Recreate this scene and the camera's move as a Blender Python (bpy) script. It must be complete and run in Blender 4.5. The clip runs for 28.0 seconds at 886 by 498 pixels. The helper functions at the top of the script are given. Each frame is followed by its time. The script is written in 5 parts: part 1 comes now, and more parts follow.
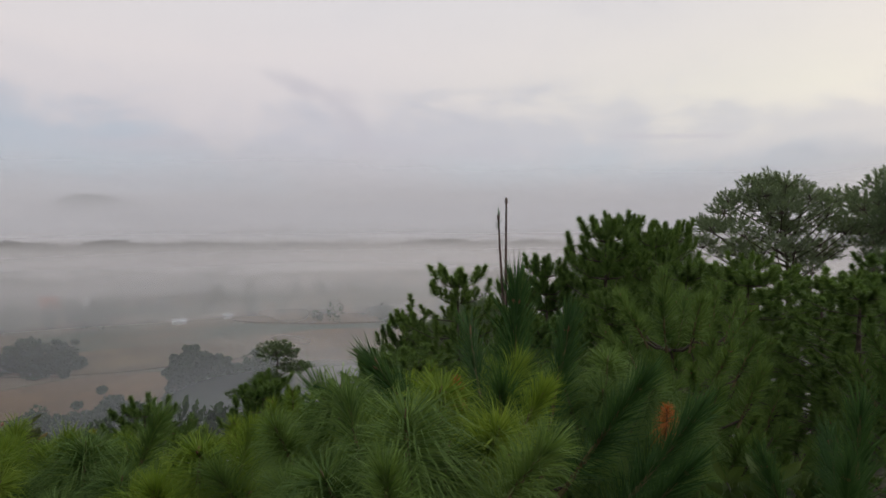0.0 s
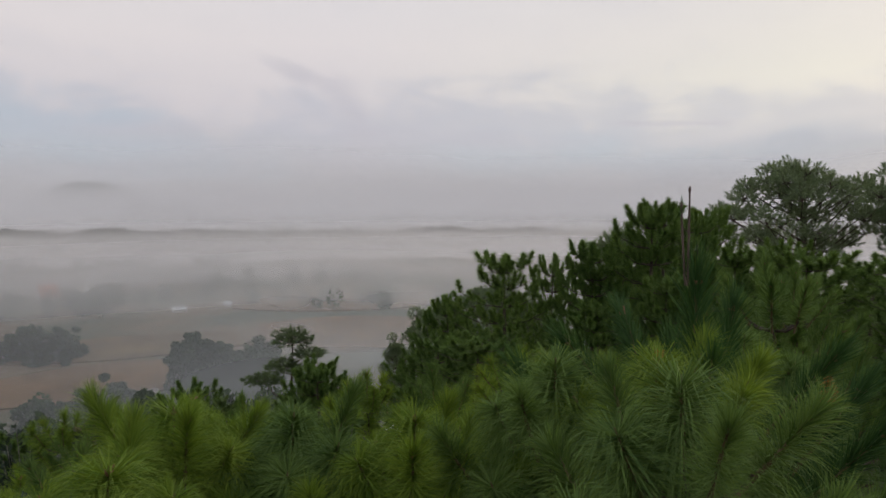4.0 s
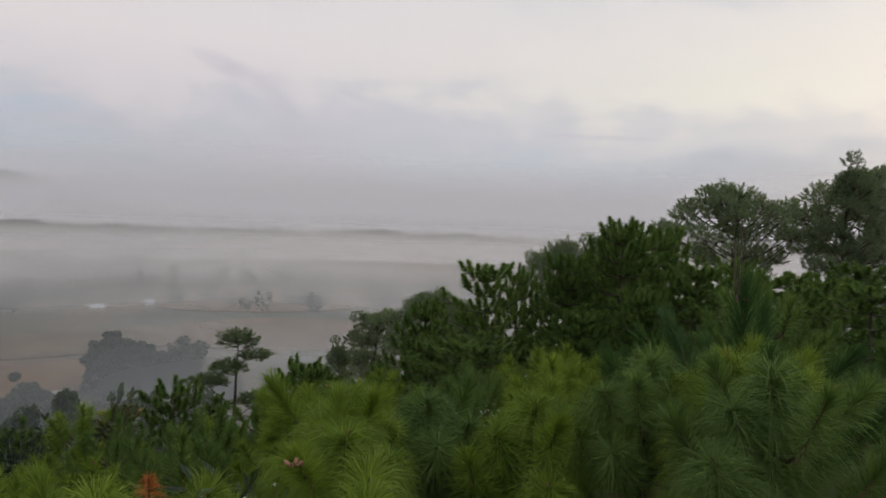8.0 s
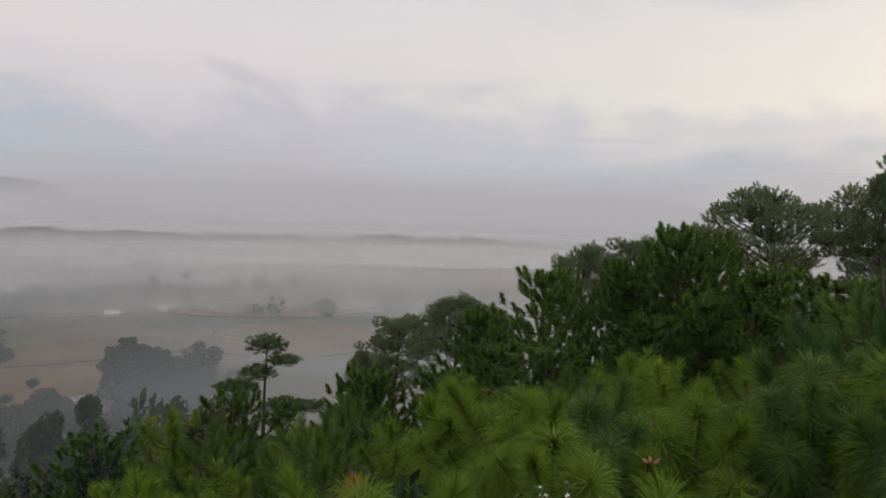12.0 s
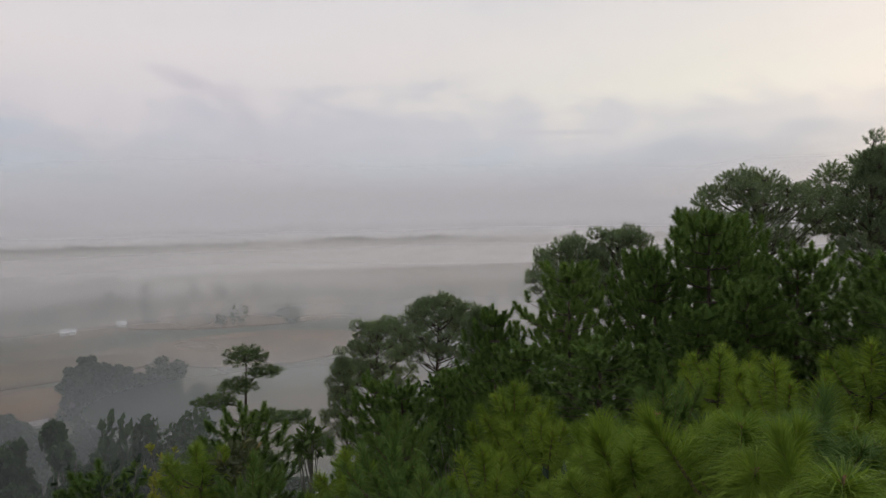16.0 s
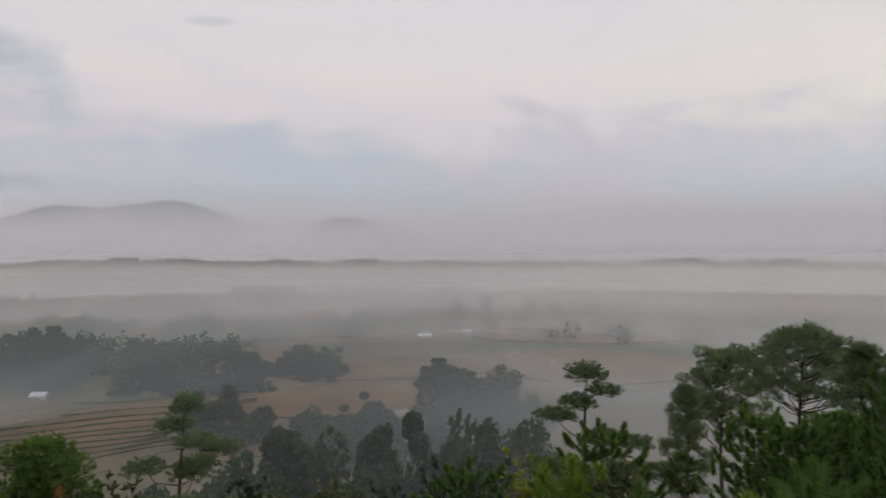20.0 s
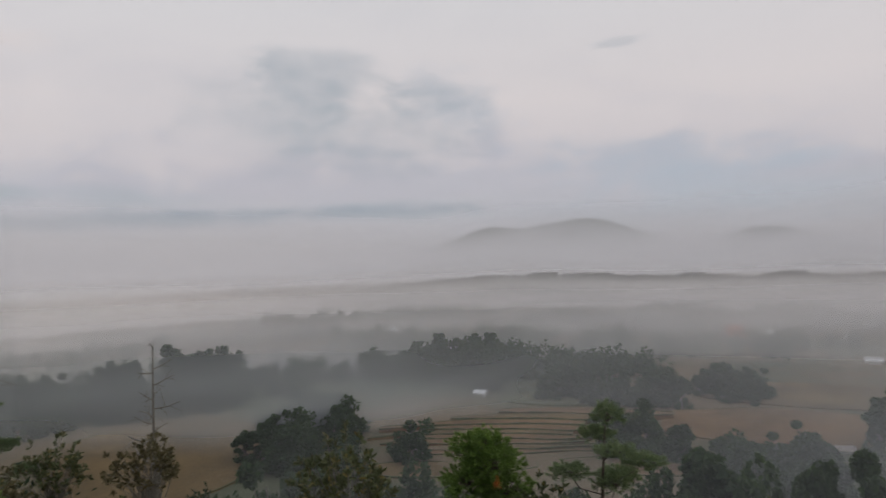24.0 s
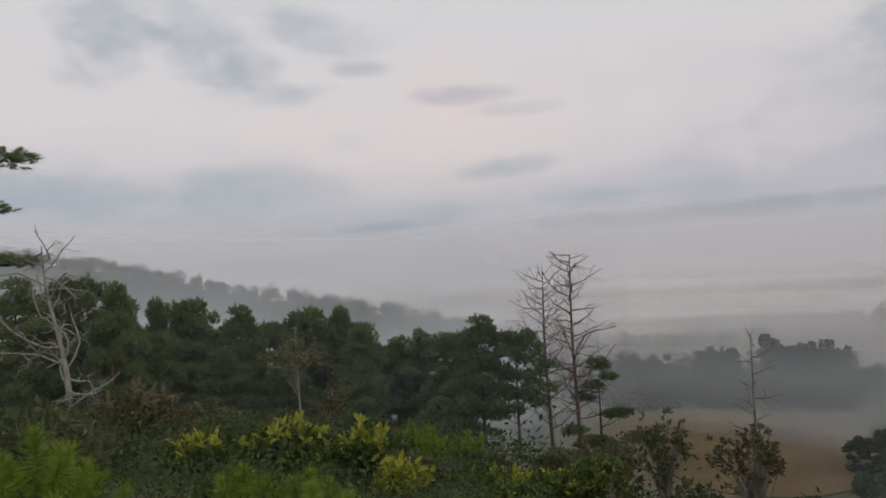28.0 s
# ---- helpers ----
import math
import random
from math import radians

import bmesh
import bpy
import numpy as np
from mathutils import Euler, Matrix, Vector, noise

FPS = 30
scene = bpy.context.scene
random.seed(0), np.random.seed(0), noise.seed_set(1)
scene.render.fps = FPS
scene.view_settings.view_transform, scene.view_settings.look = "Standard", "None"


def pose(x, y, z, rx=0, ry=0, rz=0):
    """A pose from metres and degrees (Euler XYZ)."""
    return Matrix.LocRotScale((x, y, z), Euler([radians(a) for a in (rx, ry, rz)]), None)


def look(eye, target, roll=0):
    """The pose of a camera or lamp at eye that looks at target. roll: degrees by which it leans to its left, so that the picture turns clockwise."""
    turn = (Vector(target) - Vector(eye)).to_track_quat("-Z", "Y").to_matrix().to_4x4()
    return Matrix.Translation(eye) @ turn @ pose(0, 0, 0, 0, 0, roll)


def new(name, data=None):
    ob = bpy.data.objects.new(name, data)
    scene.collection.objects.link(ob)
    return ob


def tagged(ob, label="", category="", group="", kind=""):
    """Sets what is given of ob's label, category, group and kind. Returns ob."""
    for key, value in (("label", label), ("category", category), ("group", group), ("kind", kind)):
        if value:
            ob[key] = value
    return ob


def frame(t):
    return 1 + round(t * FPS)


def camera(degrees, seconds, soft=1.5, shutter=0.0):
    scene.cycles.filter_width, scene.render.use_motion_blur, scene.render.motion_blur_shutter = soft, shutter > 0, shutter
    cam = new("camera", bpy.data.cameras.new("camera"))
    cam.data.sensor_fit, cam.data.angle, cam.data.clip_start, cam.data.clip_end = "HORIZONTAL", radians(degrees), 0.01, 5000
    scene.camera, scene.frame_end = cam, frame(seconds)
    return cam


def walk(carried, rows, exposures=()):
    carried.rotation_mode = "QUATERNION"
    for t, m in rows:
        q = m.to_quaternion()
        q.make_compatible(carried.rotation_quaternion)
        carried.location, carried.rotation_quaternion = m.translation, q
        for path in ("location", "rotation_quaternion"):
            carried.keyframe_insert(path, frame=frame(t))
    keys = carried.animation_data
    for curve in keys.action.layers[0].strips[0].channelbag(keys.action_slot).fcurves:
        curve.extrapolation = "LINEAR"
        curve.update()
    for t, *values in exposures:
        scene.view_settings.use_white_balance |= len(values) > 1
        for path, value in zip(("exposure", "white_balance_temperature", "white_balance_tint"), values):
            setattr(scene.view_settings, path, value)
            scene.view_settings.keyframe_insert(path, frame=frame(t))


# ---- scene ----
# ---------------------------------------------------------------- camera
cam = camera(66.33, 28.0, soft=1.5, shutter=0.3)
# seconds, place, heading to the left of +x, tilt up, roll
STEPS = (
    (0, 0.000, 0.000, -0.000, 13.06, -2.61, 0.08), (0.5, -0.010, 0.084, 0.006, 13.04, -2.57, -0.05),
    (1, -0.030, 0.175, 0.001, 12.91, -2.60, -0.31), (1.5, -0.048, 0.232, -0.006, 12.53, -2.87, 2.41),
    (2, -0.068, 0.317, -0.008, 11.36, -3.38, 1.78), (2.5, -0.101, 0.435, 0.003, 12.64, -3.24, 0.20),
    (3, -0.169, 0.580, -0.005, 15.63, -3.26, -0.56), (3.5, -0.273, 0.706, -0.011, 13.51, -3.54, -1.00),
    (5.5, -0.993, 1.141, 0.076, 13.34, -3.84, 1.94), (6, -1.077, 1.262, 0.091, 12.54, -4.06, 1.45),
    (6.5, -1.151, 1.392, 0.090, 13.63, -3.93, 1.45), (7, -1.218, 1.509, 0.091, 14.23, -3.06, -0.17),
    (7.5, -1.308, 1.614, 0.102, 11.11, -3.65, 0.89), (8, -1.436, 1.707, 0.108, 7.10, -3.15, 2.22),
    (8.5, -1.567, 1.810, 0.112, 4.83, -3.23, 2.74), (9, -1.671, 1.909, 0.120, 6.98, -3.68, 5.11),
    (9.5, -1.750, 2.047, 0.127, 4.22, -2.83, 1.81), (10, -1.804, 2.167, 0.138, 3.28, -2.68, 3.36),
    (10.5, -1.839, 2.298, 0.142, 2.92, -3.19, 1.54), (11, -1.844, 2.392, 0.141, 4.65, -4.41, 2.58),
    (11.5, -1.813, 2.495, 0.138, 6.84, -3.72, 2.84), (12, -1.756, 2.624, 0.129, 7.97, -2.81, 1.80),
    (12.5, -1.679, 2.750, 0.122, 8.87, -2.72, 2.18), (14.5, -1.204, 3.429, 0.114, 6.70, -2.12, -0.50),
    (15, -1.129, 3.566, 0.107, 6.96, -2.58, 0.97), (15.5, -1.084, 3.682, 0.101, 6.45, -3.38, 0.57),
    (16, -1.046, 3.807, 0.096, 4.67, -2.96, -1.11), (16.5, -0.992, 3.934, 0.084, 6.11, -2.22, 0.60),
    (17, -0.922, 4.075, 0.069, 8.29, -1.66, -0.70), (17.5, -0.866, 4.212, 0.048, 12.14, -1.45, -0.07),
    (18, -0.832, 4.295, 0.023, 16.63, -1.44, -0.31), (18.5, -0.795, 4.368, 0.000, 19.94, -1.52, -1.12),
    (19, -0.740, 4.441, -0.028, 21.62, -1.08, 0.39), (19.5, -0.657, 4.526, -0.063, 26.19, -0.74, 0.47),
    (20, -0.548, 4.617, -0.107, 32.24, -0.93, -0.37), (20.5, -0.419, 4.724, -0.159, 38.52, -0.77, -1.07),
    (21, -0.285, 4.838, -0.205, 43.66, -0.66, -1.59), (21.5, -0.156, 4.943, -0.240, 47.85, -0.43, -1.85),
    (23.5, -0.103, 5.297, -0.289, 60.81, 0.21, -2.29), (24, -0.107, 5.441, -0.311, 65.92, 0.93, -1.96),
    (24.5, -0.118, 5.607, -0.338, 72.72, 0.65, -1.80), (25, -0.118, 5.788, -0.368, 80.35, 1.12, -2.19),
    (25.5, -0.107, 5.978, -0.399, 89.81, 1.54, -2.58), (26, -0.099, 6.139, -0.417, 97.24, 1.63, -3.15),
    (26.5, -0.105, 6.221, -0.430, 102.57, 1.81, -2.54), (27, -0.124, 6.222, -0.438, 106.94, 1.47, -1.87),
    (27.5, -0.139, 6.208, -0.438, 110.23, 1.55, -2.42), (28, -0.150, 6.194, -0.435, 113.20, 2.11, -3.01),
)
walk(cam, [(t, pose(x, y, z, 0, 0, yaw - 90) @ pose(0, 0, 0, 90 + tilt) @ pose(0, 0, 0, 0, 0, roll))
           for t, x, y, z, yaw, tilt, roll in STEPS],
     exposures=[(0, 0.04), (12, 0.02), (20, 0.0), (24, -0.12), (28, -0.09)])

# ---------------------------------------------------------------- sky and sun
SUN_AZ, SUN_EL = -35.0, 14.0


class Nodes:
    """A thin hand on a node tree."""

    def __init__(self, tree):
        self.tree = tree
        tree.nodes.clear()

    def add(self, kind):
        return self.tree.nodes.new(kind)

    def link(self, a, b):
        self.tree.links.new(a, b)

    def put(self, socket, value):
        if isinstance(value, bpy.types.NodeSocket):
            self.link(value, socket)
        else:
            socket.default_value = value

    def math(self, op, a, b=0.0, clamp=False):
        n = self.add("ShaderNodeMath")
        n.operation, n.use_clamp = op, clamp
        self.put(n.inputs[0], a)
        self.put(n.inputs[1], b)
        return n.outputs[0]

    def ramp(self, fac, stops, smooth=False):
        n = self.add("ShaderNodeValToRGB")
        n.color_ramp.interpolation = "EASE" if smooth else "LINEAR"
        e = n.color_ramp.elements
        while len(e) < len(stops):
            e.new(0.5)
        for item, (p, c) in zip(e, stops):
            item.position, item.color = p, (c if len(c) == 4 else (*c, 1)) if isinstance(c, tuple) else (c, c, c, 1)
        self.link(fac, n.inputs[0])
        return n.outputs[0]

    def noise(self, vector, scale, detail=3.0, rough=0.55, distortion=0.0):
        n = self.add("ShaderNodeTexNoise")
        if vector is not None:
            self.link(vector, n.inputs["Vector"])
        n.inputs["Scale"].default_value, n.inputs["Detail"].default_value = scale, detail
        n.inputs["Roughness"].default_value, n.inputs["Distortion"].default_value = rough, distortion
        return n.outputs["Fac"]

    def mix(self, fac, a, b, blend="MIX"):
        n = self.add("ShaderNodeMix")
        n.data_type, n.blend_type = "RGBA", blend
        self.put(n.inputs[0], fac)
        for socket, value in ((n.inputs[6], a), (n.inputs[7], b)):
            self.put(socket, (*value, 1) if isinstance(value, tuple) and len(value) == 3 else value)
        return n.outputs[2]


def build_world():
    world = bpy.data.worlds.new("dawn_sky")
    scene.world = world
    world.use_nodes = True
    n = Nodes(world.node_tree)
    sky = n.add("ShaderNodeTexSky")
    sky.sky_type, sky.sun_disc = "NISHITA", False
    sky.sun_elevation, sky.sun_rotation = radians(SUN_EL), radians(90 - SUN_AZ)
    clear = n.mix(1.0, sky.outputs[0], (0.10, 0.10, 0.10), "MULTIPLY")
    way = n.add("ShaderNodeTexCoord").outputs["Generated"]
    xyz = n.add("ShaderNodeSeparateXYZ")
    n.link(way, xyz.inputs[0])
    x, y, z = xyz.outputs
    az = n.math("MULTIPLY", n.math("ARCTAN2", y, x), 57.29578)
    el = n.math("MULTIPLY", n.math("ARCSINE", z), 57.29578)
    # high even overcast, paler and pinker in the middle, greyer near the horizon
    up = n.math("MULTIPLY_ADD", el, 1 / 50)
    n.tree.nodes[-1].inputs[2].default_value = 0.1
    cover = n.ramp(up, ((0.0, (0.30, 0.31, 0.34)), (0.10, (0.49, 0.48, 0.505)), (0.17, (0.56, 0.535, 0.565)), (0.26, (0.66, 0.615, 0.64)),
                        (0.36, (0.755, 0.70, 0.705)), (0.55, (0.735, 0.725, 0.745)), (1.0, (0.72, 0.75, 0.80))))
    # warm, yellowish light low in the east
    e_fac = n.math("MAXIMUM", n.math("SUBTRACT", 1.0, n.math("MULTIPLY", n.math("ABSOLUTE", n.math("ADD", az, 16.0)), 1 / 38)), 0.0)
    e_up = n.math("MAXIMUM", n.math("SUBTRACT", 1.0, n.math("MULTIPLY", n.math("ABSOLUTE", n.math("SUBTRACT", el, 10.0)), 1 / 10)), 0.0)
    cover = n.mix(n.math("MULTIPLY", n.math("MULTIPLY", e_fac, e_up), 0.9), cover, (0.80, 0.765, 0.68))
    # streaky noise that ruffles every cloud
    flat = n.add("ShaderNodeMapping")
    n.link(way, flat.inputs[0])
    flat.inputs["Scale"].default_value = (1.0, 1.0, 2.1)
    rough = n.noise(flat.outputs[0], 7.0, 5.0, 0.55, 0.3)
    fine = n.noise(flat.outputs[0], 17.0, 4.0, 0.55, 0.2)
    ruffle = n.math("ADD", n.math("MULTIPLY", n.math("SUBTRACT", rough, 0.5), 2.5), n.math("MULTIPLY", n.math("SUBTRACT", fine, 0.5), 1.0))

    def cloud(colour, a0, e0, wa, we, tilt, strength, soft=1.5):
        da = n.math("SUBTRACT", az, a0)
        de = n.math("SUBTRACT", n.math("SUBTRACT", el, e0), n.math("MULTIPLY", da, tilt))
        u, v = n.math("MULTIPLY", da, 0.8 / wa), n.math("MULTIPLY", de, 0.8 / we)
        d = n.math("ADD", n.math("MULTIPLY", u, u), n.math("MULTIPLY", v, v))
        m = n.math("ADD", n.math("SUBTRACT", 1.0, d), n.math("MULTIPLY", ruffle, 1.0))
        s = n.ramp(n.math("MULTIPLY", m, 1 / soft, True), ((0.0, 0.0), (1.0, 1.0)), True)
        return n.math("MULTIPLY", s, strength), colour

    # a ragged blue-grey layer lies low all round, and thin streaks run higher up
    broad = n.noise(flat.outputs[0], 3.0, 4.0, 0.55, 0.4)
    low = n.ramp(n.math("MULTIPLY", n.math("SUBTRACT", el, n.math("MULTIPLY", n.math("SUBTRACT", rough, 0.5), 16.0)), 1 / 20), ((0.0, 0.6), (0.30, 1.0), (0.52, 0.0)), True)
    cover = n.mix(n.math("MULTIPLY", low, 0.6), cover, (0.48, 0.49, 0.565))
    cover = n.mix(n.math("MULTIPLY", n.ramp(broad, ((0.47, 0.0), (0.70, 1.0)), True), 0.28), cover, (0.56, 0.555, 0.61))
    cover = n.mix(n.math("MULTIPLY", n.ramp(fine, ((0.5, 0.0), (0.75, 1.0)), True), 0.07), cover, (0.56, 0.56, 0.60))
    bar = (0.31, 0.36, 0.43)
    peach, bank = (0.80, 0.70, 0.67), (0.38, 0.415, 0.505)
    slate, lilac, blue = (0.38, 0.43, 0.485), (0.53, 0.505, 0.56), (0.47, 0.515, 0.59)
    for fac, colour in (
            # east: a blue bank with a lit edge, a lilac curl, a thin streak
            cloud(blue, -20, 2.0, 30, 3.6, -0.03, 0.9), cloud(bank, -17, 3.4, 20, 2.2, -0.06, 0.9, 1.3), cloud(blue, 4, 3.9, 13, 2.3, -0.02, 0.75), cloud(lilac, 8, 5.4, 6, 0.9, 0.04, 0.6),
            cloud(lilac, 20.6, 8.3, 2.2, 2.4, 0.8, 0.8), cloud(lilac, 24.5, 10.6, 3.6, 0.8, 0.3, 0.7), cloud(lilac, -6, 6.5, 5, 0.28, 0.03, 0.75, 1.0), cloud(lilac, 19, 4.6, 6, 3.4, 0.0, 0.55),
            cloud(blue, 43, 5.6, 14, 3.4, 0.16, 0.9), cloud(lilac, 35, 6.0, 7, 1.0, -0.08, 0.6), cloud(blue, -14, 17.5, 9, 1.6, 0.12, 0.35), cloud(blue, 40, 2.4, 14, 1.8, 0.0, 0.5),
            # middle
            cloud(blue, 65, 13.2, 4, 2.6, 0.1, 0.55), cloud(slate, 51, 16.9, 2.6, 0.55, -0.1, 0.6, 1.2), cloud(slate, 76, 14.8, 5.5, 2.6, 0.05, 0.7), cloud(slate, 66, 13.6, 4.5, 1.5, 0.0, 0.55),
            cloud(blue, 38, 6.7, 6, 0.8, 0.0, 0.6), cloud(blue, 52, 3.6, 11, 1.2, 0.0, 0.6), cloud(slate, 91, 5.6, 6, 1.0, 0.0, 0.6), cloud(slate, 70, 4.2, 8, 0.9, 0.0, 0.65),
            cloud(bar, 90, 3.9, 14, 0.85, 0.0, 0.95, 1.3), cloud(bar, 72, 4.3, 9, 0.6, 0.0, 0.7), cloud(lilac, 80, 7.5, 16, 2.6, 0.0, 0.45), cloud(slate, 71, 10.8, 8, 3.6, 0.05, 0.55), cloud(slate, 81, 12, 6, 4.0, 0.1, 0.45),
            # north and north-west: grey patches on a peach ground
            cloud(peach, 113, 11.5, 16, 6.0, 0.0, 0.75), cloud(slate, 101, 5.7, 5.5, 0.9, 0.03, 0.7), cloud(bar, 118.5, 4.2, 6, 0.55, -0.04, 0.95, 1.2), cloud(slate, 113, 5.4, 5, 0.9, -0.05, 0.65),
            cloud(slate, 107, 8.7, 4.6, 1.0, -0.08, 0.75, 1.4), cloud(lilac, 120.6, 11.4, 1.8, 0.9, 0.0, 0.6), cloud(slate, 129, 7.6, 8, 2.0, 0.04, 0.75), cloud(slate, 142, 7.6, 8, 2.6, 0.05, 0.85),
            cloud(slate, 139.5, 18.6, 4.2, 3.2, -0.1, 0.85), cloud(slate, 131.5, 18.0, 5, 3.4, 0.25, 0.85), cloud(slate, 122.5, 20.2, 5, 1.8, 0.1, 0.7), cloud(slate, 125.5, 15.2, 4, 0.9, -0.1, 0.75),
            cloud(slate, 119.5, 17.2, 2.6, 0.7, 0.0, 0.6), cloud(lilac, 110.8, 14.8, 5, 0.8, 0.0, 0.8), cloud(lilac, 105.5, 13.4, 4.5, 0.7, 0.0, 0.7), cloud(slate, 122, 4.6, 16, 1.5, 0.05, 0.45)):
        cover = n.mix(fac, cover, colour)
    # low haze that swallows everything at the horizon
    haze = n.ramp(n.math("MULTIPLY_ADD", el, 1 / 10), ((0.0, 0.0), (0.35, 0.0), (0.5, 0.8), (0.6, 0.35), (0.74, 0.0)), True)
    n.tree.nodes[-2].inputs[2].default_value = 0.5
    cover = n.mix(haze, cover, (0.545, 0.515, 0.54))
    total = n.mix(0.93, clear, cover)
    back = n.add("ShaderNodeBackground")
    n.link(total, back.inputs[0])
    back.inputs[1].default_value = 1.0
    n.link(back.outputs[0], n.add("ShaderNodeOutputWorld").inputs[0])


build_world()
sun = new("sun", bpy.data.lights.new("sun", "SUN"))
sun.data.energy, sun.data.angle, sun.data.color = 0.8, radians(35), (1.0, 0.93, 0.84)
sun.matrix_world = look((0, 0, 0), (-math.cos(radians(SUN_EL)) * math.cos(radians(SUN_AZ)), -math.cos(radians(SUN_EL)) * math.sin(radians(SUN_AZ)), -math.sin(radians(SUN_EL))))


# ---------------------------------------------------------------- materials
def material(name):
    m = bpy.data.materials.new(name)
    m.use_nodes = True
    return m, Nodes(m.node_tree)


def leaf_material(name, dark, light, tip=None, glow=0.22, rough=0.65, scale=1.3):
    """Foliage: each leaf or needle, each shoot and each patch of the plant differs a little; light passes through thin blades."""
    m, n = material(name)
    island = n.add("ShaderNodeNewGeometry").outputs["Random Per Island"]
    ob = n.add("ShaderNodeObjectInfo").outputs["Random"]
    place = n.add("ShaderNodeTexCoord").outputs["Object"]
    patch = n.noise(place, scale, 2.0)
    fac = n.math("ADD", n.math("MULTIPLY", island, 0.45), n.math("ADD", n.math("MULTIPLY", ob, 0.25), n.math("MULTIPLY", n.math("SUBTRACT", patch, 0.3), 0.7)), True)
    colour = n.mix(fac, dark, light)
    if tip:
        colour = n.mix(n.ramp(n.math("ADD", n.math("MULTIPLY", island, 0.8), n.math("MULTIPLY", patch, 0.35)), ((0.88, 0.0), (0.98, 1.0))), colour, tip)
    p = n.add("ShaderNodeBsdfPrincipled")
    n.link(colour, p.inputs["Base Color"])
    p.inputs["Roughness"].default_value = rough
    p.inputs["Specular IOR Level"].default_value = 0.16
    t = n.add("ShaderNodeBsdfTranslucent")
    n.link(n.mix(1.0, colour, (1.25, 1.3, 0.7), "MULTIPLY"), t.inputs[0])
    s = n.add("ShaderNodeMixShader")
    s.inputs[0].default_value = glow
    n.link(p.outputs[0], s.inputs[1])
    n.link(t.outputs[0], s.inputs[2])
    n.link(s.outputs[0], n.add("ShaderNodeOutputMaterial").inputs[0])
    return m


def solid_material(name, dark, light, scale=8.0, rough=0.85, bump=0.4, stretch=(1, 1, 1), fine=None):
    """Bark, wood, soil, plaster: two scales of mottling and a fine relief."""
    m, n = material(name)
    mapping = n.add("ShaderNodeMapping")
    n.link(n.add("ShaderNodeTexCoord").outputs["Object"], mapping.inputs[0])
    mapping.inputs["Scale"].default_value = stretch
    big, small = n.noise(mapping.outputs[0], scale, 4.0), n.noise(mapping.outputs[0], scale * (fine or 6.0), 3.0)
    fac = n.ramp(n.math("ADD", n.math("MULTIPLY", big, 0.65), n.math("MULTIPLY", small, 0.35)), ((0.35, 0.0), (0.65, 1.0)))
    p = n.add("ShaderNodeBsdfPrincipled")
    n.link(n.mix(fac, dark, light), p.inputs["Base Color"])
    p.inputs["Roughness"].default_value = rough
    b = n.add("ShaderNodeBump")
    b.inputs["Strength"].default_value = bump
    n.link(small, b.inputs["Height"])
    n.link(b.outputs[0], p.inputs["Normal"])
    n.link(p.outputs[0], n.add("ShaderNodeOutputMaterial").inputs[0])
    return m


NEEDLE_NEAR = leaf_material("needles_fresh", (0.050, 0.115, 0.014), (0.30, 0.375, 0.054), glow=0.25)
NEEDLE_BLUE = leaf_material("needles_dark", (0.026, 0.066, 0.022), (0.075, 0.14, 0.04))
NEEDLE_MID = leaf_material("needles_green", (0.035, 0.080, 0.022), (0.20, 0.285, 0.072), scale=1.6, glow=0.22)
# slight haze over the tall pines is put into this paler grey-green needle colour
NEEDLE_OLD_HAZED = leaf_material("needles_old_hazed", (0.095, 0.135, 0.082), (0.25, 0.30, 0.18), scale=0.5, glow=0.32)
NEEDLE_DEAD = leaf_material("needles_dead", (0.34, 0.11, 0.03), (0.58, 0.22, 0.07))
LEAF_GREEN = leaf_material("leaves_green", (0.035, 0.062, 0.02), (0.105, 0.145, 0.045), scale=1.0)
LEAF_OLIVE = leaf_material("leaves_olive", (0.045, 0.06, 0.03), (0.14, 0.15, 0.08), tip=(0.26, 0.19, 0.08), scale=1.0)
LEAF_YELLOW = leaf_material("leaves_yellow", (0.14, 0.17, 0.03), (0.42, 0.40, 0.07), scale=1.5, glow=0.3)
LEAF_TIPPED = leaf_material("leaves_new_growth", (0.045, 0.075, 0.022), (0.12, 0.15, 0.045), tip=(0.46, 0.43, 0.07), scale=1.6)
LEAF_BROWN = leaf_material("leaves_brown", (0.055, 0.056, 0.032), (0.165, 0.135, 0.08), scale=1.2)
LEAF_DARK = leaf_material("leaves_dark", (0.018, 0.032, 0.02), (0.05, 0.07, 0.045))
LEAF_VALLEY = leaf_material("leaves_valley", (0.036, 0.060, 0.034), (0.056, 0.084, 0.043), scale=0.15, glow=0.48)
NEEDLE_WOOD = leaf_material("needles_wood", (0.05, 0.085, 0.045), (0.18, 0.225, 0.10), scale=0.5)
BARK = solid_material("pine_bark", (0.035, 0.025, 0.019), (0.11, 0.078, 0.057), 5.0, stretch=(3, 3, 1))
BARK_RED = solid_material("dead_pine_wood", (0.065, 0.038, 0.03), (0.15, 0.10, 0.085), 5.0, stretch=(3, 3, 0.6))
BARK_PALE = solid_material("bleached_wood", (0.15, 0.14, 0.12), (0.32, 0.30, 0.265), 4.0, stretch=(3, 3, 0.8))
BARK_GREY = solid_material("grey_bark", (0.10, 0.09, 0.08), (0.24, 0.22, 0.19), 5.0, stretch=(3, 3, 1))
TWIG = solid_material("shoot_stem", (0.08, 0.06, 0.025), (0.20, 0.15, 0.07), 20.0)
BUD = solid_material("pine_bud", (0.18, 0.07, 0.035), (0.36, 0.20, 0.12), 60.0)
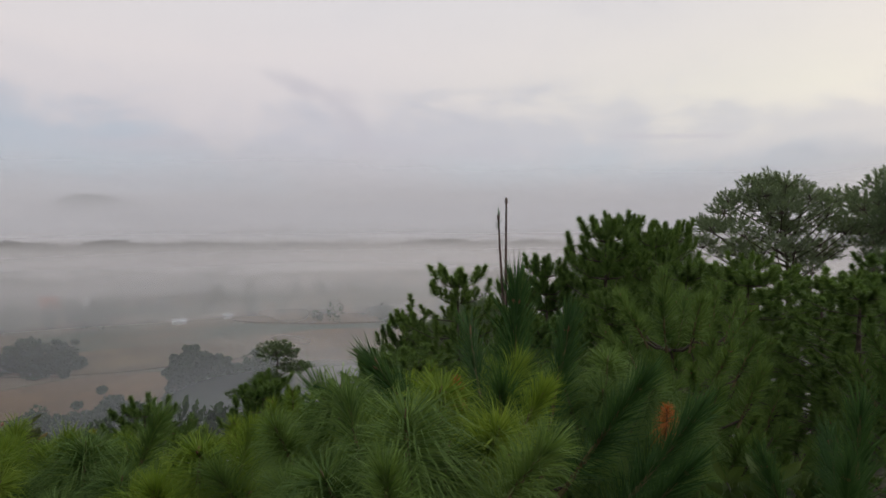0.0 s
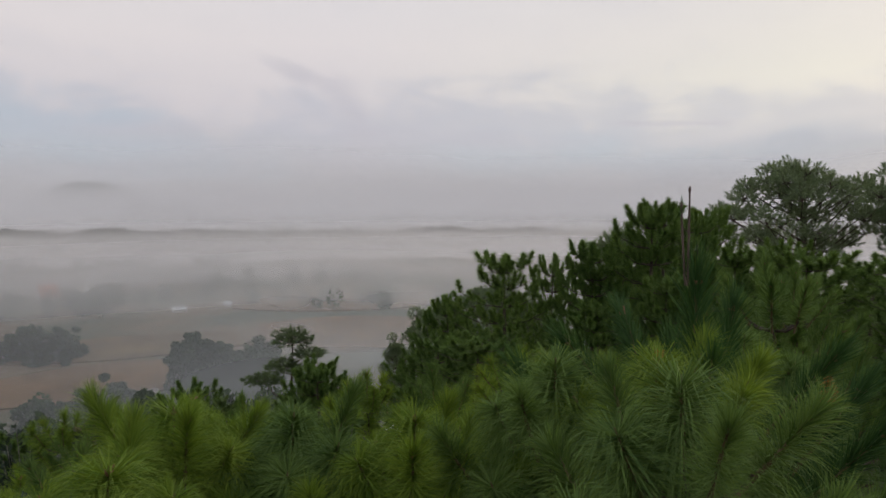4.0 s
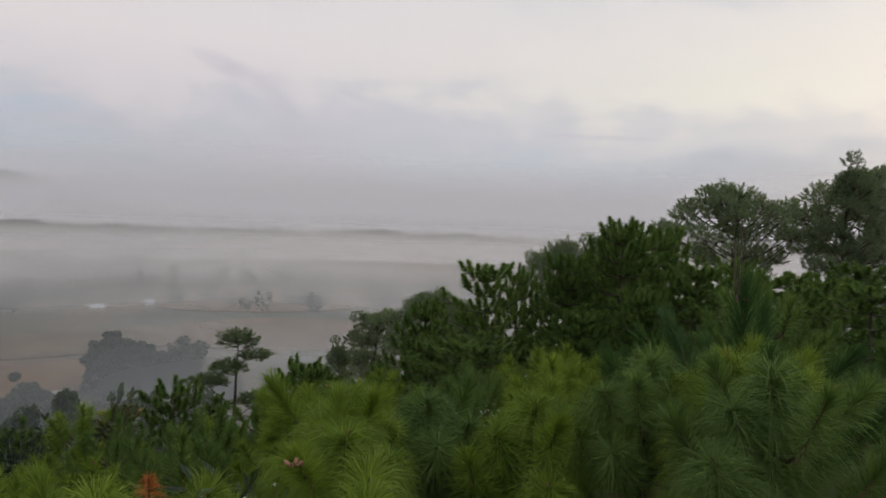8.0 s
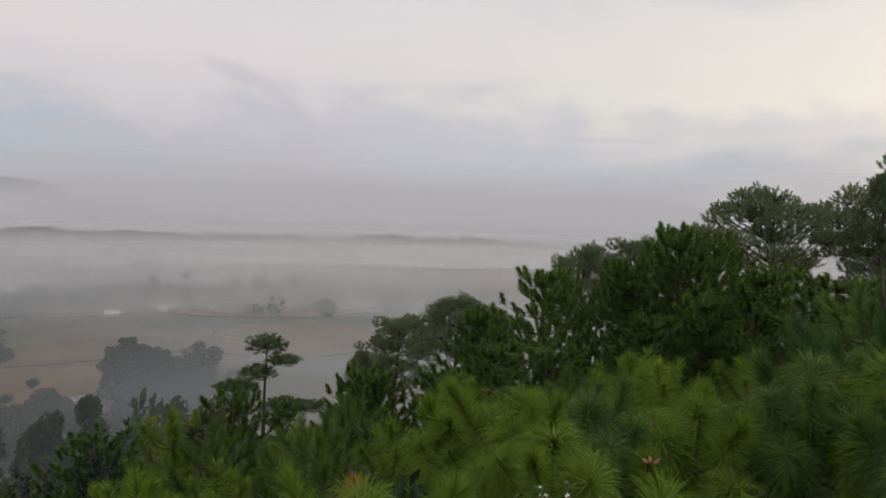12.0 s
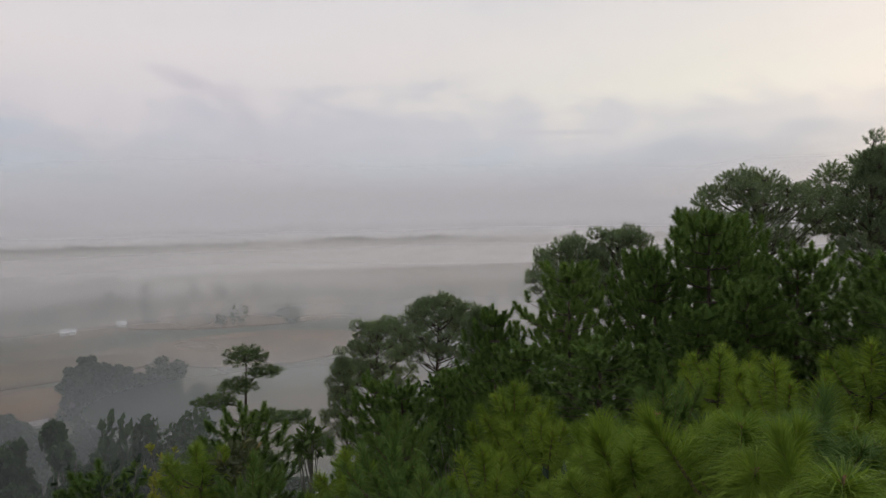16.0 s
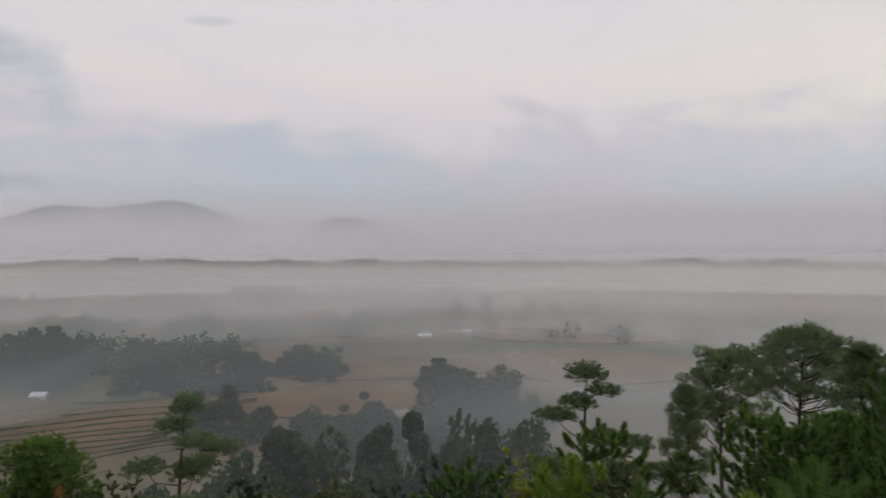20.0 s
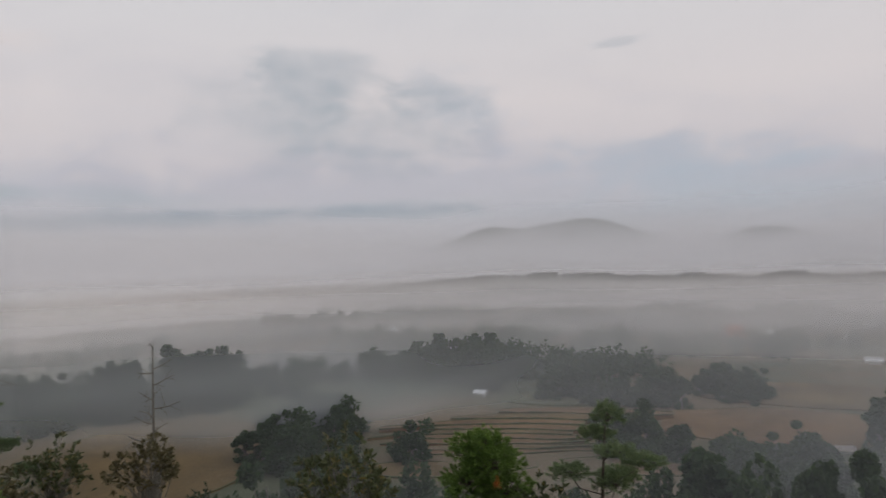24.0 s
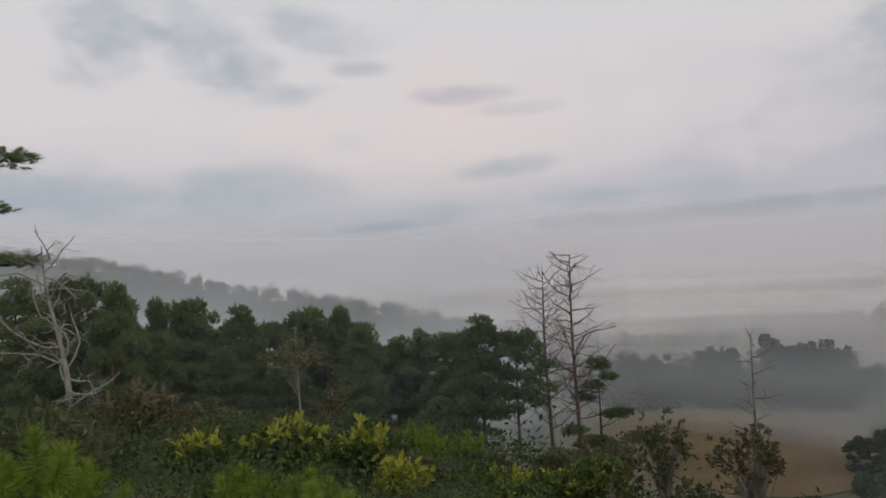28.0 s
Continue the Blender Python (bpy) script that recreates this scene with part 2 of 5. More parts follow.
PETAL = solid_material("white_petal", (0.5, 0.52, 0.42), (0.7, 0.7, 0.6), 30.0)
BUND = solid_material("bund_grass", (0.035, 0.05, 0.018), (0.085, 0.095, 0.035), 0.4)
WALL_WHITE = solid_material("white_plaster", (0.68, 0.66, 0.62), (0.82, 0.81, 0.78), 0.8)
ROOF_RED = solid_material("red_roof_tiles", (0.30, 0.10, 0.06), (0.46, 0.18, 0.11), 0.8)
ROOF_OLD = solid_material("weathered_tin", (0.22, 0.19, 0.17), (0.36, 0.31, 0.28), 0.8)
ROOF_TIN = solid_material("zinc_roof", (0.55, 0.56, 0.57), (0.75, 0.76, 0.77), 0.5, rough=0.45)
DARK_OPENING = solid_material("dark_window", (0.03, 0.03, 0.035), (0.06, 0.06, 0.07), 2.0, rough=0.3)


def field_material(name, dark, light):
    m, n = material(name)
    place = n.add("ShaderNodeTexCoord").outputs["Object"]
    big, small = n.noise(place, 0.035, 5.0, 0.6), n.noise(place, 0.9, 4.0, 0.7)
    fac = n.ramp(n.math("ADD", n.math("MULTIPLY", big, 0.7), n.math("MULTIPLY", small, 0.3)), ((0.36, 0.0), (0.62, 1.0)))
    p = n.add("ShaderNodeBsdfPrincipled")
    n.link(n.mix(fac, dark, light), p.inputs["Base Color"])
    p.inputs["Roughness"].default_value = 0.95
    b = n.add("ShaderNodeBump")
    b.inputs["Strength"].default_value = 0.6
    n.link(small, b.inputs["Height"])
    n.link(b.outputs[0], p.inputs["Normal"])
    n.link(p.outputs[0], n.add("ShaderNodeOutputMaterial").inputs[0])
    return m


STUBBLE = field_material("rice_stubble", (0.09, 0.052, 0.022), (0.17, 0.098, 0.042))
STUBBLE_PALE = field_material("pale_stubble", (0.07, 0.046, 0.016), (0.14, 0.09, 0.034))
FALLOW = field_material("green_fallow", (0.05, 0.06, 0.025), (0.11, 0.105, 0.05))


def ground_material():
    """Forest floor on the slope, brown and green fields in the valley, woods on the hills."""
    m, n = material("ground")
    place = n.add("ShaderNodeTexCoord").outputs["Object"]
    xyz = n.add("ShaderNodeSeparateXYZ")
    n.link(place, xyz.inputs[0])
    near, patch, far = n.noise(place, 1.4, 6.0, 0.65), n.noise(place, 0.012, 4.0, 0.6), n.noise(place, 0.05, 5.0, 0.7)
    soil = n.mix(n.ramp(near, ((0.35, 0.0), (0.65, 1.0))), (0.035, 0.032, 0.018), (0.095, 0.085, 0.04))
    plain = n.mix(n.ramp(patch, ((0.42, 0.0), (0.56, 1.0))), (0.06, 0.065, 0.032), (0.15, 0.10, 0.055))
    wood = n.mix(n.ramp(far, ((0.35, 0.0), (0.65, 1.0))), (0.022, 0.036, 0.02), (0.06, 0.075, 0.04))
    low = n.ramp(n.math("MULTIPLY_ADD", xyz.outputs[2], 1 / 100), ((0.375, 1.0), (0.405, 0.0)))
    n.tree.nodes[-2].inputs[2].default_value = 1.0
    reach = n.math("LESS_THAN", n.math("ADD", n.math("MULTIPLY", xyz.outputs[0], xyz.outputs[0]), n.math("MULTIPLY", xyz.outputs[1], xyz.outputs[1])), 17000.0)
    colour = n.mix(low, wood, plain)
    colour = n.mix(reach, colour, soil)
    p = n.add("ShaderNodeBsdfPrincipled")
    n.link(colour, p.inputs["Base Color"])
    p.inputs["Roughness"].default_value = 0.95
    b = n.add("ShaderNodeBump")
    b.inputs["Strength"].default_value = 0.7
    n.link(near, b.inputs["Height"])
    n.link(b.outputs[0], p.inputs["Normal"])
    n.link(p.outputs[0], n.add("ShaderNodeOutputMaterial").inputs[0])
    return m


def mist_material(name, density, foot, full, top, low_cut, seed, patch=0.5, tint=(0.86, 0.88, 0.92), fade=None, through_light=0.5):
    """A veil of droplets: lets part of the light through and scatters the rest to both sides. Thins out upwards and near the ground."""
    m, n = material(name)
    place = n.add("ShaderNodeTexCoord").outputs["Object"]
    mapping = n.add("ShaderNodeMapping")
    n.link(place, mapping.inputs[0])
    mapping.inputs["Location"].default_value = (seed * 37.0, seed * 11.0, seed * 5.0)
    mapping.inputs["Scale"].default_value = (1.0, 1.0, 3.0)
    drift = n.noise(mapping.outputs[0], low_cut, 2.5, 0.5, 0.2)
    xyz = n.add("ShaderNodeSeparateXYZ")
    n.link(place, xyz.inputs[0])
    lift = n.math("ADD", xyz.outputs[2], n.math("MULTIPLY", n.math("SUBTRACT", drift, 0.5), (top - full) * 0.9))
    rise = n.math("MAXIMUM", n.math("MULTIPLY", n.math("SUBTRACT", lift, full), 1 / (top - full)), 0.0)
    cap = n.math("EXPONENT", n.math("MULTIPLY", n.math("MULTIPLY", rise, rise), -2.6))
    base = n.add("ShaderNodeMapRange")
    base.interpolation_type = "SMOOTHSTEP"
    n.link(xyz.outputs[2], base.inputs[0])
    base.inputs[1].default_value, base.inputs[2].default_value = -63.0, foot
    veil = n.math("MULTIPLY", cap, base.outputs[0])
    some = n.math("ADD", 1.0 - patch, n.math("MULTIPLY", n.ramp(drift, ((0.3, 0.0), (0.7, 1.0))), 2 * patch))
    fac = n.math("MULTIPLY", n.math("MULTIPLY", veil, some), density, True)
    if fade:
        edge = n.add("ShaderNodeMapRange")
        edge.interpolation_type = "SMOOTHSTEP"
        n.link(xyz.outputs[0], edge.inputs[0])
        edge.inputs[1].default_value, edge.inputs[2].default_value = fade[1], fade[0]
        edge.inputs[3].default_value, edge.inputs[4].default_value = 1.0, 0.0
        fac = n.math("MULTIPLY", fac, edge.outputs[0])
    # a trace of haze is left everywhere
    fac = n.math("MAXIMUM", fac, 0.004)
    d, t = n.add("ShaderNodeBsdfDiffuse"), n.add("ShaderNodeBsdfTranslucent")
    d.inputs[0].default_value = t.inputs[0].default_value = (*tint, 1)
    both, out = n.add("ShaderNodeMixShader"), n.add("ShaderNodeMixShader")
    both.inputs[0].default_value = through_light
    n.link(d.outputs[0], both.inputs[1])
    n.link(t.outputs[0], both.inputs[2])
    n.link(fac, out.inputs[0])
    n.link(n.add("ShaderNodeBsdfTransparent").outputs[0], out.inputs[1])
    n.link(both.outputs[0], out.inputs[2])
    n.link(out.outputs[0], n.add("ShaderNodeOutputMaterial").inputs[0])
    return m


# ---------------------------------------------------------------- mesh helpers
class Geo:
    """Collects vertices and faces and becomes a mesh."""

    def __init__(self):
        self.verts, self.faces, self.slots, self.count = [], [], [], 0

    def add(self, verts, faces, slot=0):
        verts, faces = np.asarray(verts, float).reshape(-1, 3), np.asarray(faces, int)
        self.verts.append(verts)
        self.faces.append(faces + self.count)
        self.slots.append(slot)
        self.count += len(verts)

    def stamp(self, verts, faces, mats, slot=0):
        """The same piece at many poses (k, 3, 4)."""
        mats = np.asarray(mats, float)
        out = np.einsum("kij,nj->kni", mats[:, :, :3], verts) + mats[:, None, :, 3]
        idx = (np.arange(len(mats))[:, None, None] * len(verts) + faces[None]).reshape(-1, faces.shape[1])
        self.add(out.reshape(-1, 3), idx, slot)

    def tube(self, points, radii, sides=6, slot=0):
        pts, radii = np.asarray(points, float), np.asarray(radii, float)
        along = np.gradient(pts, axis=0)
        along /= np.linalg.norm(along, axis=1, keepdims=True) + 1e-9
        ref = np.where(np.abs(along[:, 2:3]) > 0.9, np.array([[1.0, 0, 0]]), np.array([[0, 0, 1.0]]))
        a = np.cross(along, ref)
        a /= np.linalg.norm(a, axis=1, keepdims=True) + 1e-9
        b = np.cross(along, a)
        ang = np.linspace(0, 2 * np.pi, sides, endpoint=False)
        ring = pts[:, None] + radii[:, None, None] * (np.cos(ang)[None, :, None] * a[:, None] + np.sin(ang)[None, :, None] * b[:, None])
        k, s = np.meshgrid(np.arange(len(pts) - 1), np.arange(sides), indexing="ij")
        s2 = (s + 1) % sides
        self.add(ring.reshape(-1, 3), np.stack([k * sides + s, k * sides + s2, (k + 1) * sides + s2, (k + 1) * sides + s], -1).reshape(-1, 4), slot)

    def mesh(self, name, *materials, smooth=False):
        me = bpy.data.meshes.new(name)
        for m in materials:
            me.materials.append(m)
        verts = np.concatenate(self.verts)
        sizes = np.concatenate([np.full(len(f), f.shape[1]) for f in self.faces])
        loops = np.concatenate([f.ravel() for f in self.faces])
        slots = np.concatenate([np.full(len(f), s) for f, s in zip(self.faces, self.slots)])
        me.vertices.add(len(verts))
        me.vertices.foreach_set("co", verts.astype(np.float32).ravel())
        me.loops.add(len(loops))
        me.loops.foreach_set("vertex_index", loops.astype(np.int32))
        me.polygons.add(len(sizes))
        me.polygons.foreach_set("loop_start", np.concatenate([[0], np.cumsum(sizes)[:-1]]).astype(np.int32))
        me.polygons.foreach_set("loop_total", sizes.astype(np.int32))
        me.polygons.foreach_set("material_index", slots.astype(np.int32))
        me.polygons.foreach_set("use_smooth", np.full(len(sizes), smooth))
        me.update(calc_edges=True)
        me.validate()
        return me


def part(name, me, parent, label="", m=None):
    """One mesh object under a thing or a part."""
    ob = new(name, me)
    ob.parent = parent
    if m is not None:
        ob.matrix_basis = m
    return tagged(ob, label)


def thing(name, m, label, category, group="", kind=""):
    ob = new(name)
    ob.matrix_basis = m
    return tagged(ob, label, category, group, kind)


def frames_to(points, ways, scales, rng):
    """Poses (k, 3, 4) whose z axis follows the given ways, with a random spin."""
    ways = np.asarray(ways, float)
    ways = ways / (np.linalg.norm(ways, axis=1, keepdims=True) + 1e-9)
    spin = rng.normal(size=ways.shape)
    a = np.cross(ways, spin)
    a /= np.linalg.norm(a, axis=1, keepdims=True) + 1e-9
    b = np.cross(ways, a)
    s = np.asarray(scales, float).reshape(-1, 1)
    return np.stack([a * s, b * s, ways * s, np.asarray(points, float)], -1)


def noise2(x, y, seed):
    """Smooth value noise in the plane, about -1 to 1."""
    table = np.random.default_rng(seed).uniform(-1, 1, (64, 64))
    xi, yi = np.floor(x).astype(int), np.floor(y).astype(int)
    fx, fy = x - xi, y - yi
    fx, fy = fx * fx * (3 - 2 * fx), fy * fy * (3 - 2 * fy)
    v = lambda a, b: table[(xi + a) % 64, (yi + b) % 64]
    return (v(0, 0) * (1 - fx) + v(1, 0) * fx) * (1 - fy) + (v(0, 1) * (1 - fx) + v(1, 1) * fx) * fy


# ---------------------------------------------------------------- the lie of the land
def ground_height(x, y):
    """A hilltop that drops to a flat valley floor 62 m below, higher woods to both sides, low hills and far mountains."""
    x, y = np.asarray(x, float), np.asarray(y, float)
    dx, dy = x + 0.5, y - 3.0
    r, az = np.hypot(dx, dy), np.degrees(np.arctan2(dy, dx))
    back = np.clip((np.abs((az - 214 + 540) % 360 - 180) - 56) / -14, 0, 1) * np.clip((-x - 1.0) / 6, 0, 1)
    h = np.interp(r, [0, 2.5, 5, 9, 14, 22, 35, 60, 100, 150, 175], [-1.7, -1.9, -3.0, -5.2, -7.5, -10.5, -17, -28, -44, -60, -62])
    lift = np.interp(az, [-180, -60, -20, 0, 15, 40, 70, 90, 105, 130, 150, 180], [12, 12, 7, 4, 1, -2, -1, 3, 7, 9, 11, 12])
    h = h + lift * np.interp(r, [0, 5, 15, 40, 120, 200], [0, 0.1, 0.5, 1, 1.2, 0])
    ridge = np.interp(az, [-180, -179, 98, 104, 108, 112, 117.5, 124, 131, 134, 137, 143, 160, 180], [20, 20, -60, -53, -44, -32, -23, -14, -5, 1, 6, 14, 28, 28])
    wide = np.exp(-((r - 400) / 110) ** 2) * np.clip((az - 92) / 14, 0, 1)
    h = h + np.maximum(ridge - h, 0) * wide
    h = h * (1 - back) + np.maximum(h, -1.7 - 0.02 * r) * back
    slope = np.clip((r - 2) / 20, 0, 1) * np.clip((260 - r) / 100, 0, 1)
    h = h + slope * (0.35 * noise2(x / 4, y / 4, 3) + 0.9 * noise2(x / 17, y / 17, 4))
    # low wooded hills out in the mist
    low = np.interp(az, [-60, -20, -1, 9, 27, 40, 55, 60, 62.5, 68, 80, 100, 140], [-45, -44, -46, -40, -42, -40, -35, -31, -31, -40, -56, -60, -60])
    h = np.maximum(h, -63 + (low + 63 + 5 * noise2(az / 3, r / 300, 6) + 2.5 * noise2(az * 1.3, r / 90, 16)) * np.exp(-((r - 1050) / 130) ** 2))
    hill = 12 * np.exp(-((x - 20) / 40) ** 2 - ((y - 355) / 30) ** 2) + 8 * np.exp(-((x - 150) / 50) ** 2 - ((y - 330) / 40) ** 2)
    h = np.where(r < 600, h + hill, h)
    # far mountains
    crest = np.interp(az, [45, 48, 50.5, 52.8, 54.5, 56.5, 59, 62.2, 64.5, 67, 70], [0, 105, 158, 192, 196, 186, 170, 180, 148, 100, 0])
    m1 = crest * (1 + 0.03 * noise2(az / 2.0, r / 400, 8) + 0.035 * noise2(az * 1.7, r / 200, 18))
    m2 = 58 * np.exp(-np.abs((az - 41.2) / 2.6) ** 2) + 112 * np.exp(-((az - 39) / 7) ** 2) * (1 + 0.12 * noise2(az / 1.5, r / 400, 9) + 0.05 * noise2(az * 1.9, r / 200, 19))
    h = np.maximum(h, -63 + m1 * np.exp(-((r - 2500) / 260) ** 2))
    h = np.maximum(h, -63 + m2 * np.exp(-((r - 3000) / 300) ** 2))
    return h


def ground_at(x, y):
    return float(ground_height(np.array([x]), np.array([y]))[0])


def build_ground():
    az = np.radians(np.concatenate([np.arange(-180, -50, 5.0), np.arange(-50, 160, 0.6), np.arange(160, 180, 5.0)]))
    r = np.concatenate([[0.01], np.geomspace(0.6, 400, 90), np.linspace(415, 1400, 60), np.geomspace(1440, 4900, 45)])
    A, R = np.meshgrid(az, r, indexing="ij")
    X, Y = -0.5 + R * np.cos(A), 3 + R * np.sin(A)
    Z = ground_height(X, Y)
    k, s = np.meshgrid(np.arange(len(az)), np.arange(len(r) - 1), indexing="ij")
    k2, w = (k + 1) % len(az), len(r)
    g = Geo()
    g.add(np.stack([X, Y, Z], -1), np.stack([k * w + s, k * w + s + 1, k2 * w + s + 1, k2 * w + s], -1).reshape(-1, 4))
    tagged(new("ground", g.mesh("ground", ground_material(), smooth=True)), "hillside falling to a brown misty valley floor", "ground", kind="structure")


build_ground()


def mist_bank(radius, density, foot, full, top, seed, start=-75.0, end=190.0, scale=0.02, patch=0.5, tint=(0.86, 0.88, 0.92), fade=None, lean=0.0, label="pale morning mist hanging over the valley"):
    az = np.radians(np.linspace(start, end, max(12, int((end - start) / 6))))
    z = np.array([-90.0, radius * 0.6])
    A, Z = np.meshgrid(az, z, indexing="ij")
    R = radius * (1 + 0.05 * np.sin(A * 5 + seed) + 0.03 * np.sin(A * 11 + 2 * seed)) + lean * (Z + 63)
    g = Geo()
    k, s = np.meshgrid(np.arange(len(az) - 1), np.arange(len(z) - 1), indexing="ij")
    w = len(z)
    g.add(np.stack([-0.5 + R * np.cos(A), 3 + R * np.sin(A), Z], -1), np.stack([k * w + s, (k + 1) * w + s, (k + 1) * w + s + 1, k * w + s + 1], -1).reshape(-1, 4))
    tagged(new("mist", g.mesh("mist", mist_material("mist", density, foot, full, top, scale, seed, patch, tint, fade, 0.5 if lean == 0 else 0.42), smooth=True)), label, "mist", "banks of morning mist", "stuff")


PALE = (0.92, 0.88, 0.875)
COOL = (0.765, 0.785, 0.81)
PEARL = (0.98, 0.925, 0.92)
GREY = (0.66, 0.72, 0.78)
mist_bank(58, 0.12, -34, -20, -3, 13, start=5, end=92, scale=0.02, patch=0.3, tint=COOL, fade=(0.0, 12.0), label="thin mist among the trees of the slope")
mist_bank(118, 0.36, -48, -34, -6, 1, end=80, scale=0.012, patch=0.4, tint=COOL, fade=(45.0, 108.0), label="thin mist hanging over the foot of the slope")
mist_bank(255, 0.32, -53, -36, -8, 4, scale=0.008, patch=0.5, tint=COOL)
mist_bank(385, 0.42, -53, -38, -10, 5, scale=0.006, patch=0.5, tint=PALE)
mist_bank(540, 0.50, -52, -40, -11, 7, scale=0.005, patch=0.45, tint=PALE, lean=0.5)
mist_bank(780, 0.86, -58, -40, -6, 8, scale=0.0035, patch=0.2, tint=PEARL, lean=0.6)
mist_bank(1500, 0.97, -45, 10, 215, 9, scale=0.0012, patch=0.05, tint=(0.97, 0.935, 0.95), lean=3.0, label="haze lying before the far mountains")
mist_bank(36, 0.035, -14, -5, 3, 2, start=96, end=160, scale=0.05, tint=GREY, fade=(-3.0, -12.0), label="thin mist among the pines of the wood")
mist_bank(186, 0.60, -30, -8, 26, 11, start=98, end=175, scale=0.008, fade=(-20.0, -80.0), label="thick mist lying in the gully below the ridge")


# ---------------------------------------------------------------- pines
def brush(rng, n, stem, needle, open_tip, open_base, droop, width, bent=True, heap=0.8):
    """Needles round an upright stem: steep at the tip, spreading and hanging lower down."""
    s = rng.random(n) ** heap
    th = np.radians(open_tip + (open_base - open_tip) * (1 - s) + rng.normal(0, 9, n))
    ph = rng.uniform(0, 2 * np.pi, n)
    d = np.stack([np.sin(th) * np.cos(ph), np.sin(th) * np.sin(ph), np.cos(th)], -1)
    side = np.cross(d, rng.normal(size=(n, 3)))
    side *= width / 2 / (np.linalg.norm(side, axis=1, keepdims=True) + 1e-9)
    L = (needle * rng.uniform(0.7, 1.1, n))[:, None]
    p0 = np.stack([np.zeros(n), np.zeros(n), stem * s], -1)
    fall = np.array([[0, 0, 1.0]]) * L * droop
    p1, p2 = p0 + d * L * 0.55 - fall * 0.2, p0 + d * L - fall * 0.75
    i = np.arange(n)[:, None]
    if bent:
        v = np.stack([p0 - side, p0 + side, p1 - side * 0.8, p1 + side * 0.8, p2], 1).reshape(-1, 3)
        return v, np.concatenate([i * 5 + [0, 1, 3], i * 5 + [0, 3, 2], i * 5 + [2, 3, 4]])
    return np.stack([p0 - side, p0 + side, p2], 1).reshape(-1, 3), i * 3 + [0, 1, 2]


def shoot_mesh(seed, n, stem, needle, open_tip, open_base, droop, width, mat, bent=True, candle=0.0, heap=0.8):
    rng, g = np.random.default_rng(seed), Geo()
    v, f = brush(rng, n, stem, needle, open_tip, open_base, droop, width, bent, heap)
    g.add(v, f, 0)
    g.tube([(0, 0, -0.06), (0.004, 0, stem * 0.5), (0, 0.003, stem), (0, 0, stem + 0.03)], [0.011, 0.009, 0.006, 0.002], 5, 1)
    for k in range(3 if candle else 0):
        a = 2.1 * k + seed
        top = candle * (1.0, 0.55, 0.4)[k]
        g.tube([(0.006 * math.cos(a), 0.006 * math.sin(a), stem), (0.012 * math.cos(a), 0.012 * math.sin(a), stem + top * 0.6), (0.016 * math.cos(a), 0.016 * math.sin(a), stem + top)],
               [0.006, 0.005, 0.004], 5, 2)
    return g.mesh("shoot", mat, TWIG, BUD)


# mops of long hanging needles, and tighter upright brushes
MOP = ((0.20, 0.29, 38, 112, 0.8), (0.24, 0.30, 34, 110, 0.95), (0.18, 0.27, 44, 116, 0.7), (0.34, 0.22, 22, 90, 0.5), (0.40, 0.20, 16, 80, 0.35))
NEAR_SHOOTS = [shoot_mesh(40 + k, 640, *m, 0.0036, NEEDLE_NEAR, candle=(0, 0.02, 0.03)[k % 3], heap=0.55) for k, m in enumerate(MOP)]
SHADE_SHOOTS = [shoot_mesh(55 + k, 620, *m, 0.0036, NEEDLE_MID, heap=0.6) for k, m in enumerate(MOP)]
DARK_SHOOTS = [shoot_mesh(50 + k, 600, 0.5, 0.19, 12, 60, 0.1, 0.0034, NEEDLE_BLUE, candle=0.02 * k) for k in range(3)]
FAR_SHOOTS = [shoot_mesh(60 + k, 330, 0.36, 0.17, 14, 68, 0.2, 0.009, NEEDLE_MID, False, 0.03) for k in range(4)]
FRESH_FAR_SHOOTS = [shoot_mesh(70 + k, 330, 0.34, 0.21, 20, 86, 0.45, 0.009, NEEDLE_NEAR, False, 0.03) for k in range(4)]


def aim(p, way, spin, scale):
    q = Vector(way).to_track_quat("Z", "Y").to_matrix().to_4x4()
    return Matrix.Translation(p) @ q @ Matrix.Rotation(spin, 4, "Z") @ Matrix.Scale(scale, 4)


